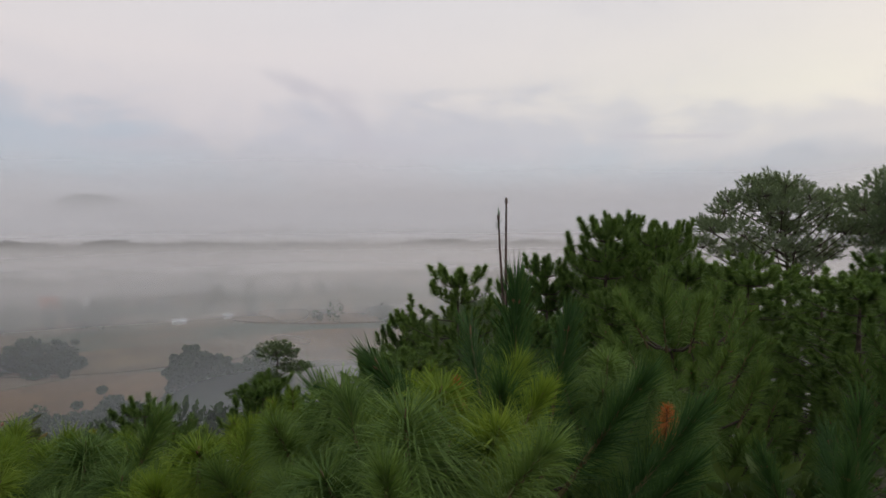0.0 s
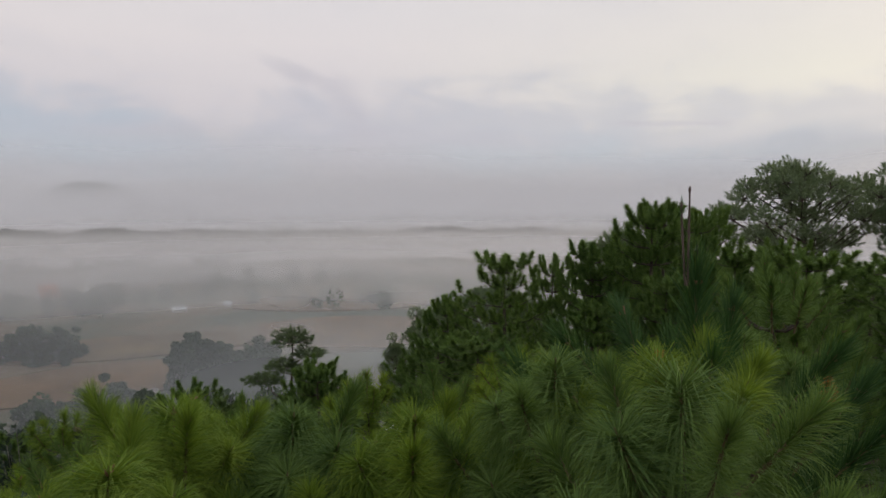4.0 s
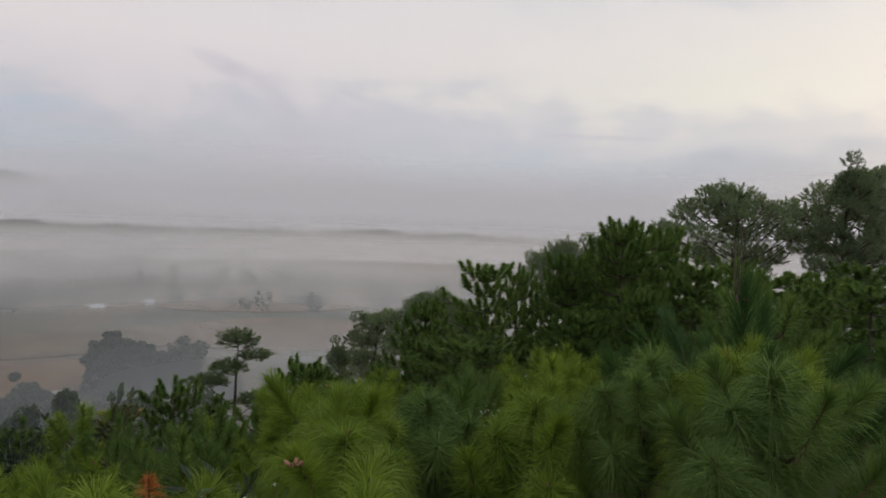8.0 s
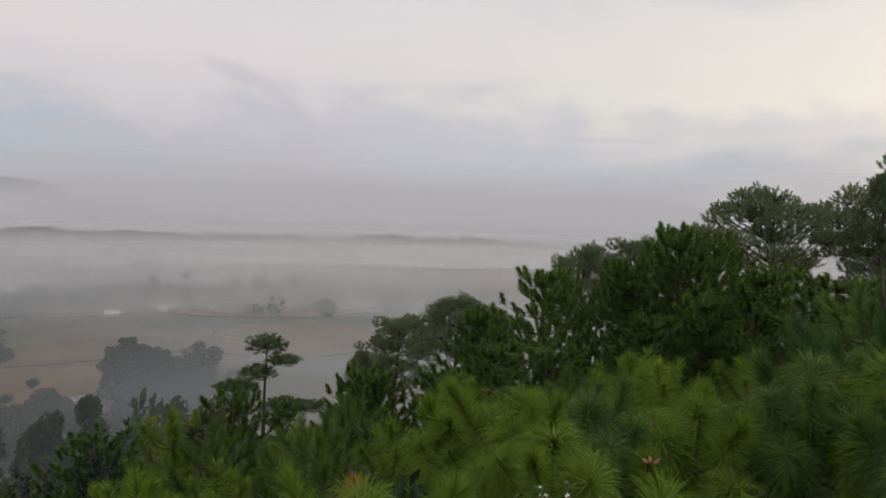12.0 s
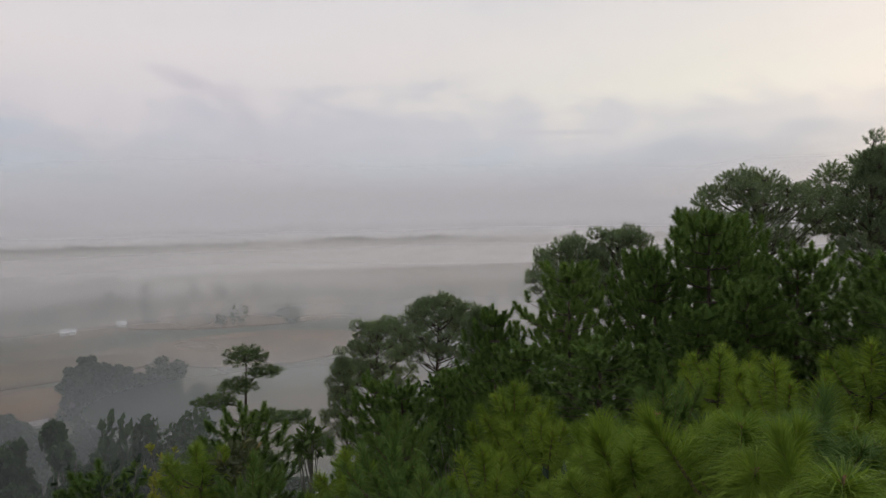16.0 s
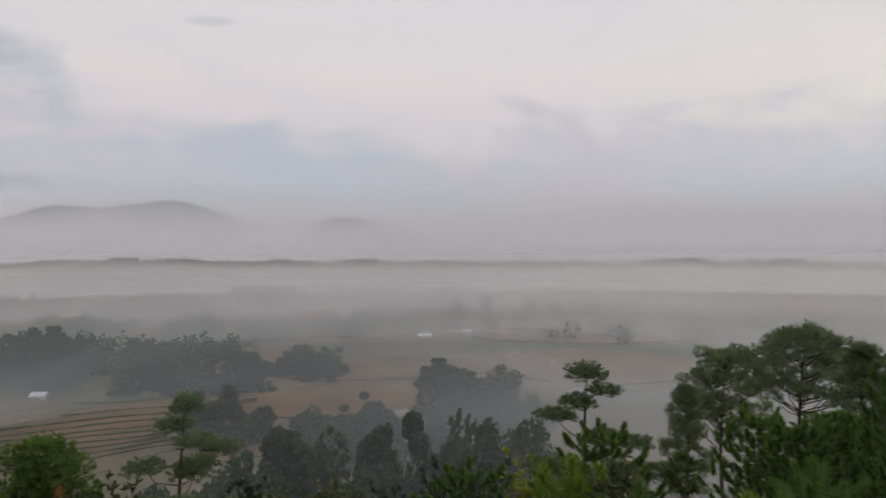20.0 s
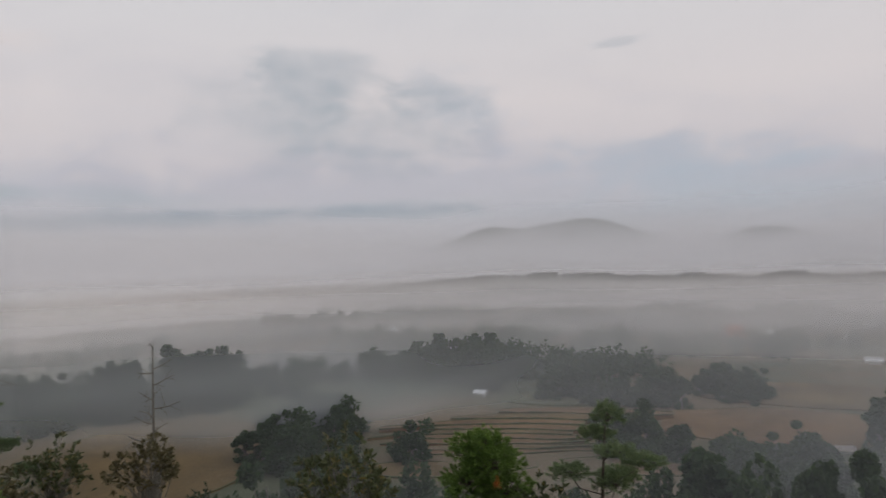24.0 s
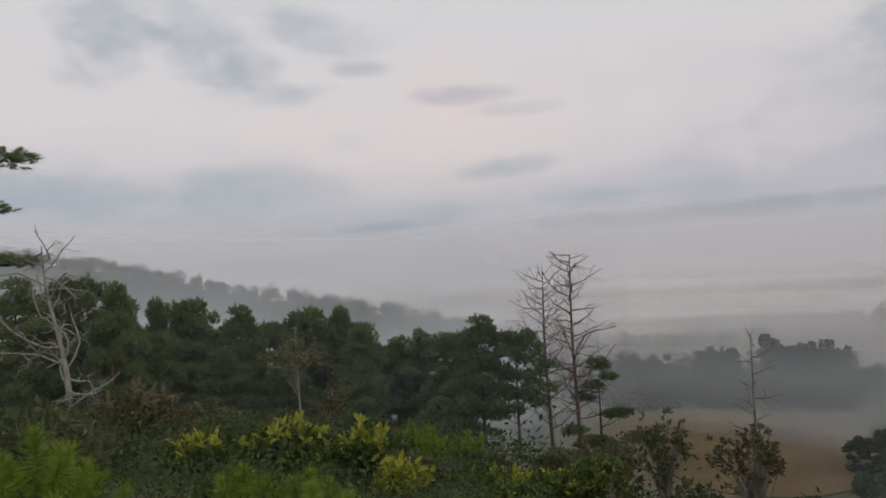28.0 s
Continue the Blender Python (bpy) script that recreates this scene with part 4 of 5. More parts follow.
def joined_wood(cx, cy, along, across, turn, count, seed, scale):
    """A wood in the distance whose crowns run together."""
    rng, g = np.random.default_rng(seed), Geo()
    c, s = math.cos(radians(turn)), math.sin(radians(turn))
    for _ in range(count):
        u, v = rng.uniform(-1, 1) * along / 2, rng.uniform(-1, 1) * across / 2
        x, y = cx + u * c - v * s, cy + u * s + v * c
        leaves = VALLEY_TREES[rng.integers(len(VALLEY_TREES))][2].reshape(-1, 4, 3)[::2]
        leaves = (leaves - leaves.mean(1, keepdims=True)) * 1.35 + leaves.mean(1, keepdims=True)
        q, a = scale * rng.uniform(0.7, 1.15), rng.uniform(0, 6.28)
        m = np.array([[math.cos(a), -math.sin(a), 0], [math.sin(a), math.cos(a), 0], [0, 0, rng.uniform(0.85, 1.15)]]) * q
        g.add(leaves.reshape(-1, 3) @ m.T + [x, y, ground_at(x, y) - 0.2], np.arange(len(leaves) * 4).reshape(-1, 4))
    tagged(new("far_wood", g.mesh("far_wood", LEAF_VALLEY)), "dark leafy wood at the edge of the valley fields", "wood", "", "stuff")


# ================================================================ the hillside
# pines beyond the thicket: x, y, height of the top, kind, crown width, turn
for row in (
        (26.4, -6.1, 1.72, "dome", 6.0, 0.4), (24.3, -9.6, 2.4, "egg", 4.0, 1.0), (29.5, -13.2, 2.9, "dome", 8.0, 2.9),
        (38.4, -3.2, -0.55, "dome2", 5.5, 0.9), (38.6, -0.3, -1.15, "dome", 5.5, 4.0), (46.6, 8.0, -5.4, "dome", 8.0, 2.5), (53.6, 13.6, -8.0, "dome2", 7.0, 1.1),
        (46.8, 15.2, -9.8, "egg", 4.5, 0.3), (35.3, 17.8, -6.8, "tier", 8.6, 0.8), (39.0, 4.9, -5.3, "egg2", 5.5, 1.9), (28.3, 5.3, -6.6, "full", 5.0, 0.2)):
    old_pine(*row)
old_pine(17.1, 28.2, -6.2, "cone", 6.4, 0.5)
old_pine(9.4, 24.0, -5.5, "full", 4.2, 1.4, "fresh green round-topped pine below the hilltop")
# the wood at the head of the slope, behind the dead trees
for row in (
        (-33.1, 28.9, 0.5, "wood", 5.2, 0.3), (-33.2, 32.1, 0.8, "wood3", 5.2, 1.3), (-30.4, 32.4, 0.0, "wood2", 4.8, 2.0), (-36.3, 40.7, -1.1, "wood2", 4.8, 0.9),
        (-32.1, 39.3, -0.8, "wood3", 5.2, 2.6), (-29.1, 40.6, -1.7, "wood", 5.0, 0.6), (-25.2, 42.4, -1.8, "wood3", 5.2, 3.0), (-23.5, 43.4, -2.2, "wood2", 5.0, 1.0),
        (-22.8, 45.0, -3.3, "wood", 4.8, 1.7), (-19.1, 45.8, -3.7, "cone", 4.5, 2.2), (-12.3, 38.9, -2.6, "wood", 4.5, 0.2), (-11.0, 40.3, -3.3, "wood3", 4.5, 1.5),
        (-7.4, 44.2, -5.3, "tier", 5.0, 2.0)):
    old_pine(*row, "dark green pine standing close in the wood", "pines of the wood")
for row in (
        (-38.0, 35.0, -0.5, "wood", 5.2, 1.1), (-16.0, 42.0, -5.8, "wood2", 4.4, 2.0), (-27.0, 36.5, -4.0, "wood", 4.8, 0.1), (-31.0, 35.5, -3.0, "wood2", 4.8, 0.9),
        (-20.0, 40.0, -5.0, "wood2", 4.8, 2.7), (-14.0, 37.0, -6.5, "wood2", 4.0, 0.4), (-23.5, 37.5, -5.0, "wood", 4.8, 2.4),
        (-36.0, 26.0, -1.0, "wood2", 4.8, 0.9)):
    old_pine(*row, "dark green pine standing close in the wood", "pines of the wood")
rng = np.random.default_rng(77)
for k in range(26):
    a, r = 148.0 - k * 1.5 + rng.normal(0, 0.5), rng.uniform(40, 60)
    el = np.interp(a, [102, 105, 110, 115, 122, 127, 131, 139, 146], [-9.5, -6.6, -4.7, -3.6, -3.4, -2.0, -2.3, -0.5, 1.3]) - rng.uniform(0.8, 2.8)
    old_pine(-0.4 + r * math.cos(radians(a)), 5.4 + r * math.sin(radians(a)), r * math.tan(radians(el)), ("wood", "wood2", "wood3")[k % 3], rng.uniform(4.6, 6.2), k * 1.3, "dark green pine standing close in the wood", "pines of the wood")
# bushy pines of middle age
for i, row in enumerate((
        (11.9, -0.1, 0.06), (12.9, -1.0, -0.05), (11.9, 0.9, -0.6), (11.9, 2.5, -0.8), (13.5, 3.9, -1.9), (16.5, 1.9, -1.2), (14.3, -0.5, 0.12), (14.9, -1.5, 0.0),
        (12.0, 6.2, -3.0), (11.8, 8.9, -3.6), (10.3, 5.5, -2.7), (7.4, -2.5, -0.5), (9.0, -1.8, -0.5), (10.3, -3.0, -0.65), (9.5, 0.8, -1.3), (8.6, 2.4, -1.7),
        (10.5, 3.4, -2.1), (15.5, 5.2, -3.8), (17.2, 0.2, -0.9), (19.0, -3.4, -1.2), (15.0, -5.2, -1.0), (8.8, 10.0, -3.7), (13.0, -6.5, -0.9), (18.5, 4.0, -3.6), (11.0, -1.3, -0.6), (13.5, -2.7, -0.6), (10.2, -0.2, -1.0), (12.4, -4.6, -0.5))):
    mid_pine(*row, i, i * 1.7, 0.9 if i % 3 else 1.05)
# the thicket of saplings beside the path
for i, row in enumerate((
        (2.45, 0.63, -0.40, "n"), (2.94, 0.38, -0.12, "d"), (3.9, 0.0, -0.55, "s"), (2.8, -0.95, -0.55, "d"), (3.4, 1.6, -1.15, "n"), (2.5, 2.3, -1.05, "s"),
        (3.8, 3.0, -1.25, "n"), (4.8, -0.5, -1.0, "s"), (1.55, 2.5, -0.68, "n"), (0.25, 2.28, -0.52, "b"), (2.46, 1.0, -0.43, "s"), (1.85, 0.5, -0.33, "s"),
        (2.45, 1.65, -0.86, "n"), (2.8, 2.95, -0.92, "n"), (2.25, 2.7, -0.68, "n"), (0.9, 3.3, -0.95, "n"))):
    x, y, top, kind = row
    young_pine(x, y, top, 300 + i, {"d": DARK_SHOOTS, "s": SHADE_SHOOTS}.get(kind, NEAR_SHOOTS), 5 if kind != "b" else 4, 0.5 if kind == "d" else 0.85, 1.3 if i == 1 else 1.0, lean=0.01 if kind == "d" else 0.06)
for i, row in enumerate((
        (5.15, -0.65, -0.25), (6.5, -0.9, -0.45), (5.0, 1.35, -1.05), (5.45, 2.2, -1.3), (6.2, 1.55, -1.2), (7.2, 1.2, -1.35), (5.2, 5.0, -1.9),
        (7.0, 7.5, -2.5), (6.5, 5.6, -2.45), (7.2, 5.0, -2.2), (4.6, 3.9, -1.7), (5.8, 3.4, -1.75), (3.6, 4.4, -1.6), (4.2, 5.6, -2.1), (4.4, -2.2, -0.4),
        (6.2, -2.6, -0.3), (5.6, 0.3, -1.0), (7.6, 3.6, -1.9), (6.0, 6.6, -2.4), (5.0, 7.0, -2.6), (3.4, 5.9, -2.0))):
    young_pine(*row, 340 + i, FAR_SHOOTS if i % 3 == 0 or row[1] < 0 else FRESH_FAR_SHOOTS, 7, 0.9, 1.0, "young pine with bright green shoots in the thicket")

# bare dead trees
dead_conifer(-8.7, 44.0, 0.3, -12.0, 401, 52, 3.6, BARK_RED, "bare dead pine with a reddish trunk and broken twigs", 0.35, 0.9, thick=0.9)
dead_conifer(-11.3, 47.7, -0.7, -13.0, 402, 46, 4.2, BARK_RED, "bare dead pine with upswept thin branches", 0.3, 1.6, thick=0.85)
dead_conifer(0.6, 65.7, -6.4, -16.0, 403, 16, 3.4, BARK_GREY, "thin dead pole of a pine with a few stubs", 0.45, 0.4, thick=1.6)
dead_snag(-17.6, 19.3, 1.3, -5.0, 404, BARK_PALE, "bleached grey dead tree with crooked limbs")

# shrubs along the foot of the view
G = "large-leaved shrub with yellow-green young leaves"
for i, (x, y, top, wide, leaf, mat) in enumerate((
        (-8.3, 14.7, -2.85, 1.3, 0.20, LEAF_TIPPED), (-8.3, 16.0, -3.05, 1.5, 0.19, LEAF_OLIVE), (-7.2, 15.7, -2.75, 1.5, 0.20, LEAF_TIPPED), (-6.7, 15.9, -3.1, 1.4, 0.19, LEAF_TIPPED),
        (-6.1, 16.3, -2.9, 1.3, 0.21, LEAF_TIPPED), (-5.1, 15.6, -3.2, 0.9, 0.16, LEAF_YELLOW), (-5.3, 18.7, -4.0, 1.8, 0.18, LEAF_OLIVE), (-4.2, 18.0, -4.05, 1.8, 0.18, LEAF_TIPPED))):
    bush(x, y, top, wide, leaf, LEAF_GREEN if mat is LEAF_TIPPED else mat, 420 + i, G, 1.6, 80, 9, rosette=True, young=LEAF_YELLOW if mat is LEAF_TIPPED else None)
for i, (x, y, top, wide, leaf, mat) in enumerate((
        (-3.9, 21.2, -4.55, 2.0, 0.16, LEAF_OLIVE), (-3.8, 23.3, -4.9, 2.2, 0.16, LEAF_BROWN), (-3.0, 32.3, -5.85, 2.6, 0.17, LEAF_OLIVE), (-0.1, 30.4, -5.65, 2.5, 0.17, LEAF_BROWN),
        (-7.4, 11.4, -1.7, 1.6, 0.16, LEAF_OLIVE), (-10.5, 15.4, -2.3, 1.9, 0.12, LEAF_BROWN), (3.7, 19.5, -3.85, 2.2, 0.16, LEAF_OLIVE), (-3.0, 19.0, -3.95, 1.5, 0.16, LEAF_TIPPED),
        (10.3, 22.5, -6.8, 2.4, 0.17, LEAF_OLIVE), (14.4, 21.7, -7.9, 2.6, 0.17, LEAF_DARK))):
    bush(x, y, top, wide, leaf, mat, 440 + i, "broad-leaved shrub with dull olive and brown leaves", 2.8, 150, 12, rosette=True)
for i, (x, y, top, wide, leaf, mat) in enumerate((
        (15.3, 20.8, -8.0, 2.6, 0.17, LEAF_OLIVE), (13.7, 17.2, -6.35, 2.4, 0.17, LEAF_OLIVE), (15.6, 14.6, -6.3, 2.2, 0.16, LEAF_DARK), (7.8, 9.1, -3.2, 1.0, 0.14, LEAF_DARK),
        (14.0, 11.7, -5.2, 1.2, 0.13, LEAF_YELLOW), (9.9, 20.4, -6.5, 2.2, 0.16, LEAF_GREEN), (18.0, 19.0, -8.6, 2.6, 0.16, LEAF_DARK), (12.0, 14.5, -6.6, 2.2, 0.16, LEAF_OLIVE))):
    bush(x, y, top, wide, leaf, mat, 460 + i, "broad-leaved shrub at the edge of the drop", 2.6, 110, 11, rosette=i % 2 == 0)

# a pine whose limbs reach in from beside the path
old_pine(-21.3, 16.0, 4.6, "boughs", 7.0, 0.3, "dark pine with long drooping boughs")
for i, (x, y, top, wide, leaf, mat) in enumerate((
        (-9.3, 13.6, -2.5, 1.6, 0.13, LEAF_OLIVE), (-9.0, 17.5, -3.3, 2.2, 0.13, LEAF_BROWN), (-6.3, 13.3, -2.9, 1.4, 0.12, LEAF_TIPPED), (-5.6, 17.2, -3.7, 1.6, 0.13, LEAF_OLIVE),
        (-3.2, 15.2, -3.5, 1.4, 0.12, LEAF_TIPPED), (-2.0, 17.5, -4.1, 1.6, 0.12, LEAF_BROWN), (-1.2, 22.5, -5.2, 1.8, 0.13, LEAF_OLIVE), (-11.5, 18.5, -3.2, 2.4, 0.13, LEAF_OLIVE),
        (-7.5, 20.5, -4.3, 2.4, 0.13, LEAF_BROWN), (-5.0, 25.5, -5.6, 2.4, 0.13, LEAF_OLIVE), (-8.3, 10.6, -1.6, 1.4, 0.13, LEAF_TIPPED), (1.2, 24.0, -5.8, 2.0, 0.13, LEAF_DARK), (-13.5, 24.0, -4.5, 3.0, 0.14, LEAF_BROWN))):
    bush(x, y, top, wide, leaf, mat, 780 + i, "leafy shrub among the scrub at the head of the slope", 1.8, 130, 11, rosette=i % 2 == 0)
for i, row in enumerate(((-5.1, 12.0, -2.45), (-4.6, 12.5, -2.6), (-5.9, 18.6, -3.45), (-4.9, 9.6, -1.25), (-5.8, 9.2, -1.1), (-5.5, 19.4, -3.7), (-3.9, 11.6, -2.8), (-6.5, 19.0, -3.6))):
    young_pine(*row, 380 + i, FRESH_FAR_SHOOTS, 4, 0.8, 0.9, "bright green young pine among shrubs")
# slender pale-stemmed trees before the wood
for i, (x, y, top, wide) in enumerate(((-20.0, 33.7, -2.9, 4.2), (-17.6, 33.0, -5.0, 2.6), (-10.5, 15.6, -2.2, 2.2), (-5.5, 38.0, -8.0, 3.0))):
    bush(x, y, top, wide, 0.24, LEAF_BROWN, 480 + i, "thin pale-stemmed tree with sparse brownish leaves", 3.0, 60, 8, BARK_PALE, False, "small_tree", "slender trees before the wood")


def undergrowth(seed, count, r0, r1, a0, a1, leaf, mat, label, high=0.6, per=12):
    """Low tangled plants that cover the slope between the shrubs."""
    rng, g = np.random.default_rng(seed), Geo()
    r = np.sqrt(rng.uniform(r0 * r0, r1 * r1, count))
    a = np.radians(rng.uniform(a0, a1, count))
    x, y = -0.3 + r * np.cos(a), 4.5 + r * np.sin(a)
    z = ground_height(x, y)
    h = high * rng.uniform(0.4, 1.3, count) * (1 + 0.02 * r)
    base = np.repeat(np.stack([x, y, z], -1), per, 0)
    up = rng.normal(0, 0.45, (count * per, 3)) * np.array([1, 1, 0.3]) + [0, 0, 0.45]
    points = base + up * np.repeat(h, per)[:, None]
    ways = up + rng.normal(0, 0.5, up.shape)
    m = frames_to(points, ways, leaf * rng.uniform(0.6, 1.3, count * per), rng)[:, :, [0, 2, 1, 3]]
    v = np.array([(0, 0, 0), (0.25, 0.5, 0.05), (0, 1.0, -0.08), (-0.25, 0.5, 0.05)])
    g.stamp(v, np.array([(0, 1, 2, 3)]), m)
    tagged(new("undergrowth", g.mesh("undergrowth", mat)), label, "undergrowth", "", "stuff")


undergrowth(471, 3600, 6, 40, 60, 158, 0.10, LEAF_DARK, "tangled dark undergrowth covering the slope", 0.55, 13)
undergrowth(472, 900, 5, 24, 75, 158, 0.09, LEAF_GREEN, "low green plants covering the slope", 0.6, 13)
undergrowth(475, 2200, 4.5, 15, 78, 160, 0.075, LEAF_GREEN, "small leafy plants thick along the edge of the path", 0.7, 14)
undergrowth(473, 1100, 2.4, 22, -40, 60, 0.16, LEAF_DARK, "dark low plants beneath the saplings", 0.5, 11)
undergrowth(474, 2600, 22, 120, 20, 112, 0.26, LEAF_DARK, "dark scrub on the steep slope", 1.5, 22)
# woods, clumps and tree lines of the valley: centre, length, depth, turn, number
for i, (cx, cy, along, across, turn, count) in enumerate((
        (180, 238, 60, 26, 120, 22), (140, 300, 44, 28, 130, 20), (212, 128, 38, 26, 100, 20), (235, 222, 30, 16, 110, 9), (158, 112, 70, 22, 120, 26), (150, 156, 60, 16, 135, 18),
        (2, 340, 90, 44, 176, 40), (-50, 335, 60, 34, 170, 20), (44, 236, 38, 28, 10, 22), (104, 372, 80, 44, 160, 24), (140, 318, 80, 36, 150, 30), (56, 205, 44, 18, 150, 8), (2, 318, 74, 24, 178, 44), (-48, 318, 50, 36, 170, 30), (44, 330, 50, 36, 170, 26), (222, 214, 30, 18, 120, 12), (62, 262, 44, 30, 120, 18))):
    if i in (6, 7, 9, 10, 13, 14):
        joined_wood(cx, cy, along, across, turn, count, 500 + i, 0.85 if i > 11 else 1.3)
    else:
        valley_wood(cx, cy, along, across, turn, count, 500 + i, 0.85 if i > 11 else 1.1 if i in (4, 5) else 1.3)

rng = np.random.default_rng(88)
for k in range(48):
    a, r = radians(rng.uniform(18, 82)), rng.uniform(88, 150)
    valley_wood(r * math.cos(a), 3 + r * math.sin(a), 4, 4, 0, 1, 560 + k, rng.uniform(0.38, 0.7), "misty leafy tree on the steep slope", "trees of the steep slope")

for k, (a, el, r, wide) in enumerate(((81, -14.2, 66, 0.9), (77.5, -15.0, 70, 0.8), (70, -16.0, 66, 0.9), (73.5, -17.0, 62, 0.8), (45, -14.0, 74, 1.3), (35.5, -15.2, 70, 0.9), (41, -15.6, 66, 0.9),
                                      (48, -16.0, 72, 0.8), (51.5, -17.0, 66, 0.9), (37.5, -13.8, 80, 0.9), (33.5, -13.3, 82, 1.0), (29.5, -13.2, 80, 1.0), (25.5, -14.0, 76, 1.0), (56, -17.5, 70, 0.9))):
    x, y = -0.3 + r * math.cos(radians(a)), 5.0 + r * math.sin(radians(a))
    z0 = ground_at(x, y) - 0.3
    wood, crown, _ = VALLEY_TREES[k % 5]
    t = thing("tree", Matrix.LocRotScale((x, y, z0), Euler((0, 0, k * 1.7)), (wide, wide, (r * math.tan(radians(el)) - 0.2 - z0) / (11, 9, 13, 8, 12)[k % 5])), "leafy grey-green tree standing in thin mist on the steep slope", "tree", "trees of the steep slope")
    part("trunk", wood, t)
    part("crown", crown, t)


def far_wood(spots, seed, label, wide=4.2, tall=5.4, size=1.3, stem=0.0):
    """Woods too far off to tell tree from tree."""
    rng, g = np.random.default_rng(seed), Geo()
    quad = np.array([(-0.5, -0.4, 0), (0.5, -0.35, 0.1), (0.4, 0.5, 0), (-0.35, 0.45, 0.12)]) * size
    points, ways = [], []
    for cx, cy, along, across, turn, count in spots:
        c, s = math.cos(radians(turn)), math.sin(radians(turn))
        u, v = rng.uniform(-1, 1, count) * along / 2, rng.uniform(-1, 1, count) * across / 2
        X, Y = cx + u * c - v * s, cy + u * s + v * c
        Z = ground_height(X, Y)
        for x, y, z in zip(X, Y, Z):
            d = rng.normal(size=(80, 3))
            d /= np.linalg.norm(d, axis=1, keepdims=True)
            q = rng.uniform(0.7, 1.3)
            points.append(np.array([x, y, z + stem * rng.uniform(0.6, 1.2) + tall * 1.05 * q]) + d * [wide * q, wide * q, tall * q] * rng.uniform(0.6, 1.1, (80, 1)))
            ways.append(d * 0.6 + rng.normal(0, 0.6, (80, 3)) + [0, 0, 0.4])
    points = np.concatenate(points)
    g.stamp(quad, np.array([(0, 1, 2, 3)]), frames_to(points, np.concatenate(ways), rng.uniform(0.7, 1.4, len(points)), rng))
    tagged(new("far_wood", g.mesh("far_wood", LEAF_VALLEY)), label, "wood", "", "stuff")


far_wood(((205, 300, 90, 36, 135, 44), (120, 350, 100, 30, 165, 44), (160, 420, 120, 40, 155, 50), (200, 330, 120, 60, 150, 40), (-60, 520, 160, 60, 175, 24), (200, 470, 160, 60, 150, 40), (300, 330, 140, 60, 130, 40), (260, 400, 120, 70, 140, 30), (380, 260, 140, 60, 120, 20), (150, 330, 150, 60, 150, 60), (70, 400, 160, 70, 170, 50), (-70, 420, 120, 60, 175, 30), (60, 600, 200, 90, 170, 60), (420, 420, 240, 90, 130, 70), (220, 690, 260, 120, 160, 90), (330, 560, 220, 90, 145, 60), (400, 120, 120, 50, 100, 24),
          (520, 260, 200, 90, 115, 50), (560, 480, 240, 100, 135, 60), (470, 30, 160, 60, 95, 24)), 541, "grey-green woods fading into the valley mist")
far_wood(tuple((1040 * math.cos(radians(a)), 3 + 1040 * math.sin(radians(a)), 75, 70, a + 90, 60 if a < 54 else 36) for a in range(-6, 76, 4)), 542, "dark tree line on a low hill above the mist", 2.6, 2.6, 1.3)
far_wood(tuple((r * math.cos(radians(a)), 3 + r * math.sin(radians(a)), 34, 40, a + 90, 26) for r in (360, 390) for a in range(106, 154, 5)), 543, "pine wood on the misty ridge across the gully", 2.5, 3.0, 0.8, 0.8)


# ================================================================ fields and houses of the valley
def field_strip(a0, a1, r0, r1, z, mat, seed, label, bund=0.2):
    """A paddy that follows the contour: stubble inside a low grassy bund."""
    rng = np.random.default_rng(seed)
    n = 26
    az = np.radians(np.linspace(a0, a1, n))
    wave = lambda k: 2.4 * np.sin(az * 17 + seed * 0.5 + k * 0.4) + 1.0 * np.sin(az * 41 + seed * 0.7 + k)
    taper = np.sin(np.linspace(0.12, math.pi - 0.12, n)) ** 0.4
    near, far = r0 + wave(0) * 0.7 + (r1 - r0) * 0.5 * (1 - taper), r1 + wave(2) * 0.7 - (r1 - r0) * 0.5 * (1 - taper)
    spot = lambda r, h: np.stack([r * np.cos(az), 3 + r * np.sin(az), np.full(n, h)], -1)
    g = Geo()
    v = np.concatenate([spot(near, z), spot(far, z), spot(near - 0.3, -63.0), spot(far + 0.3, -63.0)])
    k = np.arange(n - 1)[:, None]
    q = lambda a, b: np.concatenate([k + a * n, k + 1 + a * n, k + 1 + b * n, k + b * n], 1)
    g.add(v, np.concatenate([q(0, 1), q(2, 0), q(1, 3)]))
    ob = tagged(new("field", g.mesh("field", mat)), label, "field", "rice fields", "structure")
    edge = np.concatenate([spot(near, z), spot(far, z)[::-1], spot(near, z)[:1]])
    edge[:, 2] += rng.normal(0, 0.06, len(edge))
    g = Geo()
    g.tube(edge, np.full(len(edge), bund) * rng.uniform(0.5, 1.4, len(edge)), 6)
    part("bund", g.mesh("bund", BUND, smooth=True), ob, "dark grassy bund")


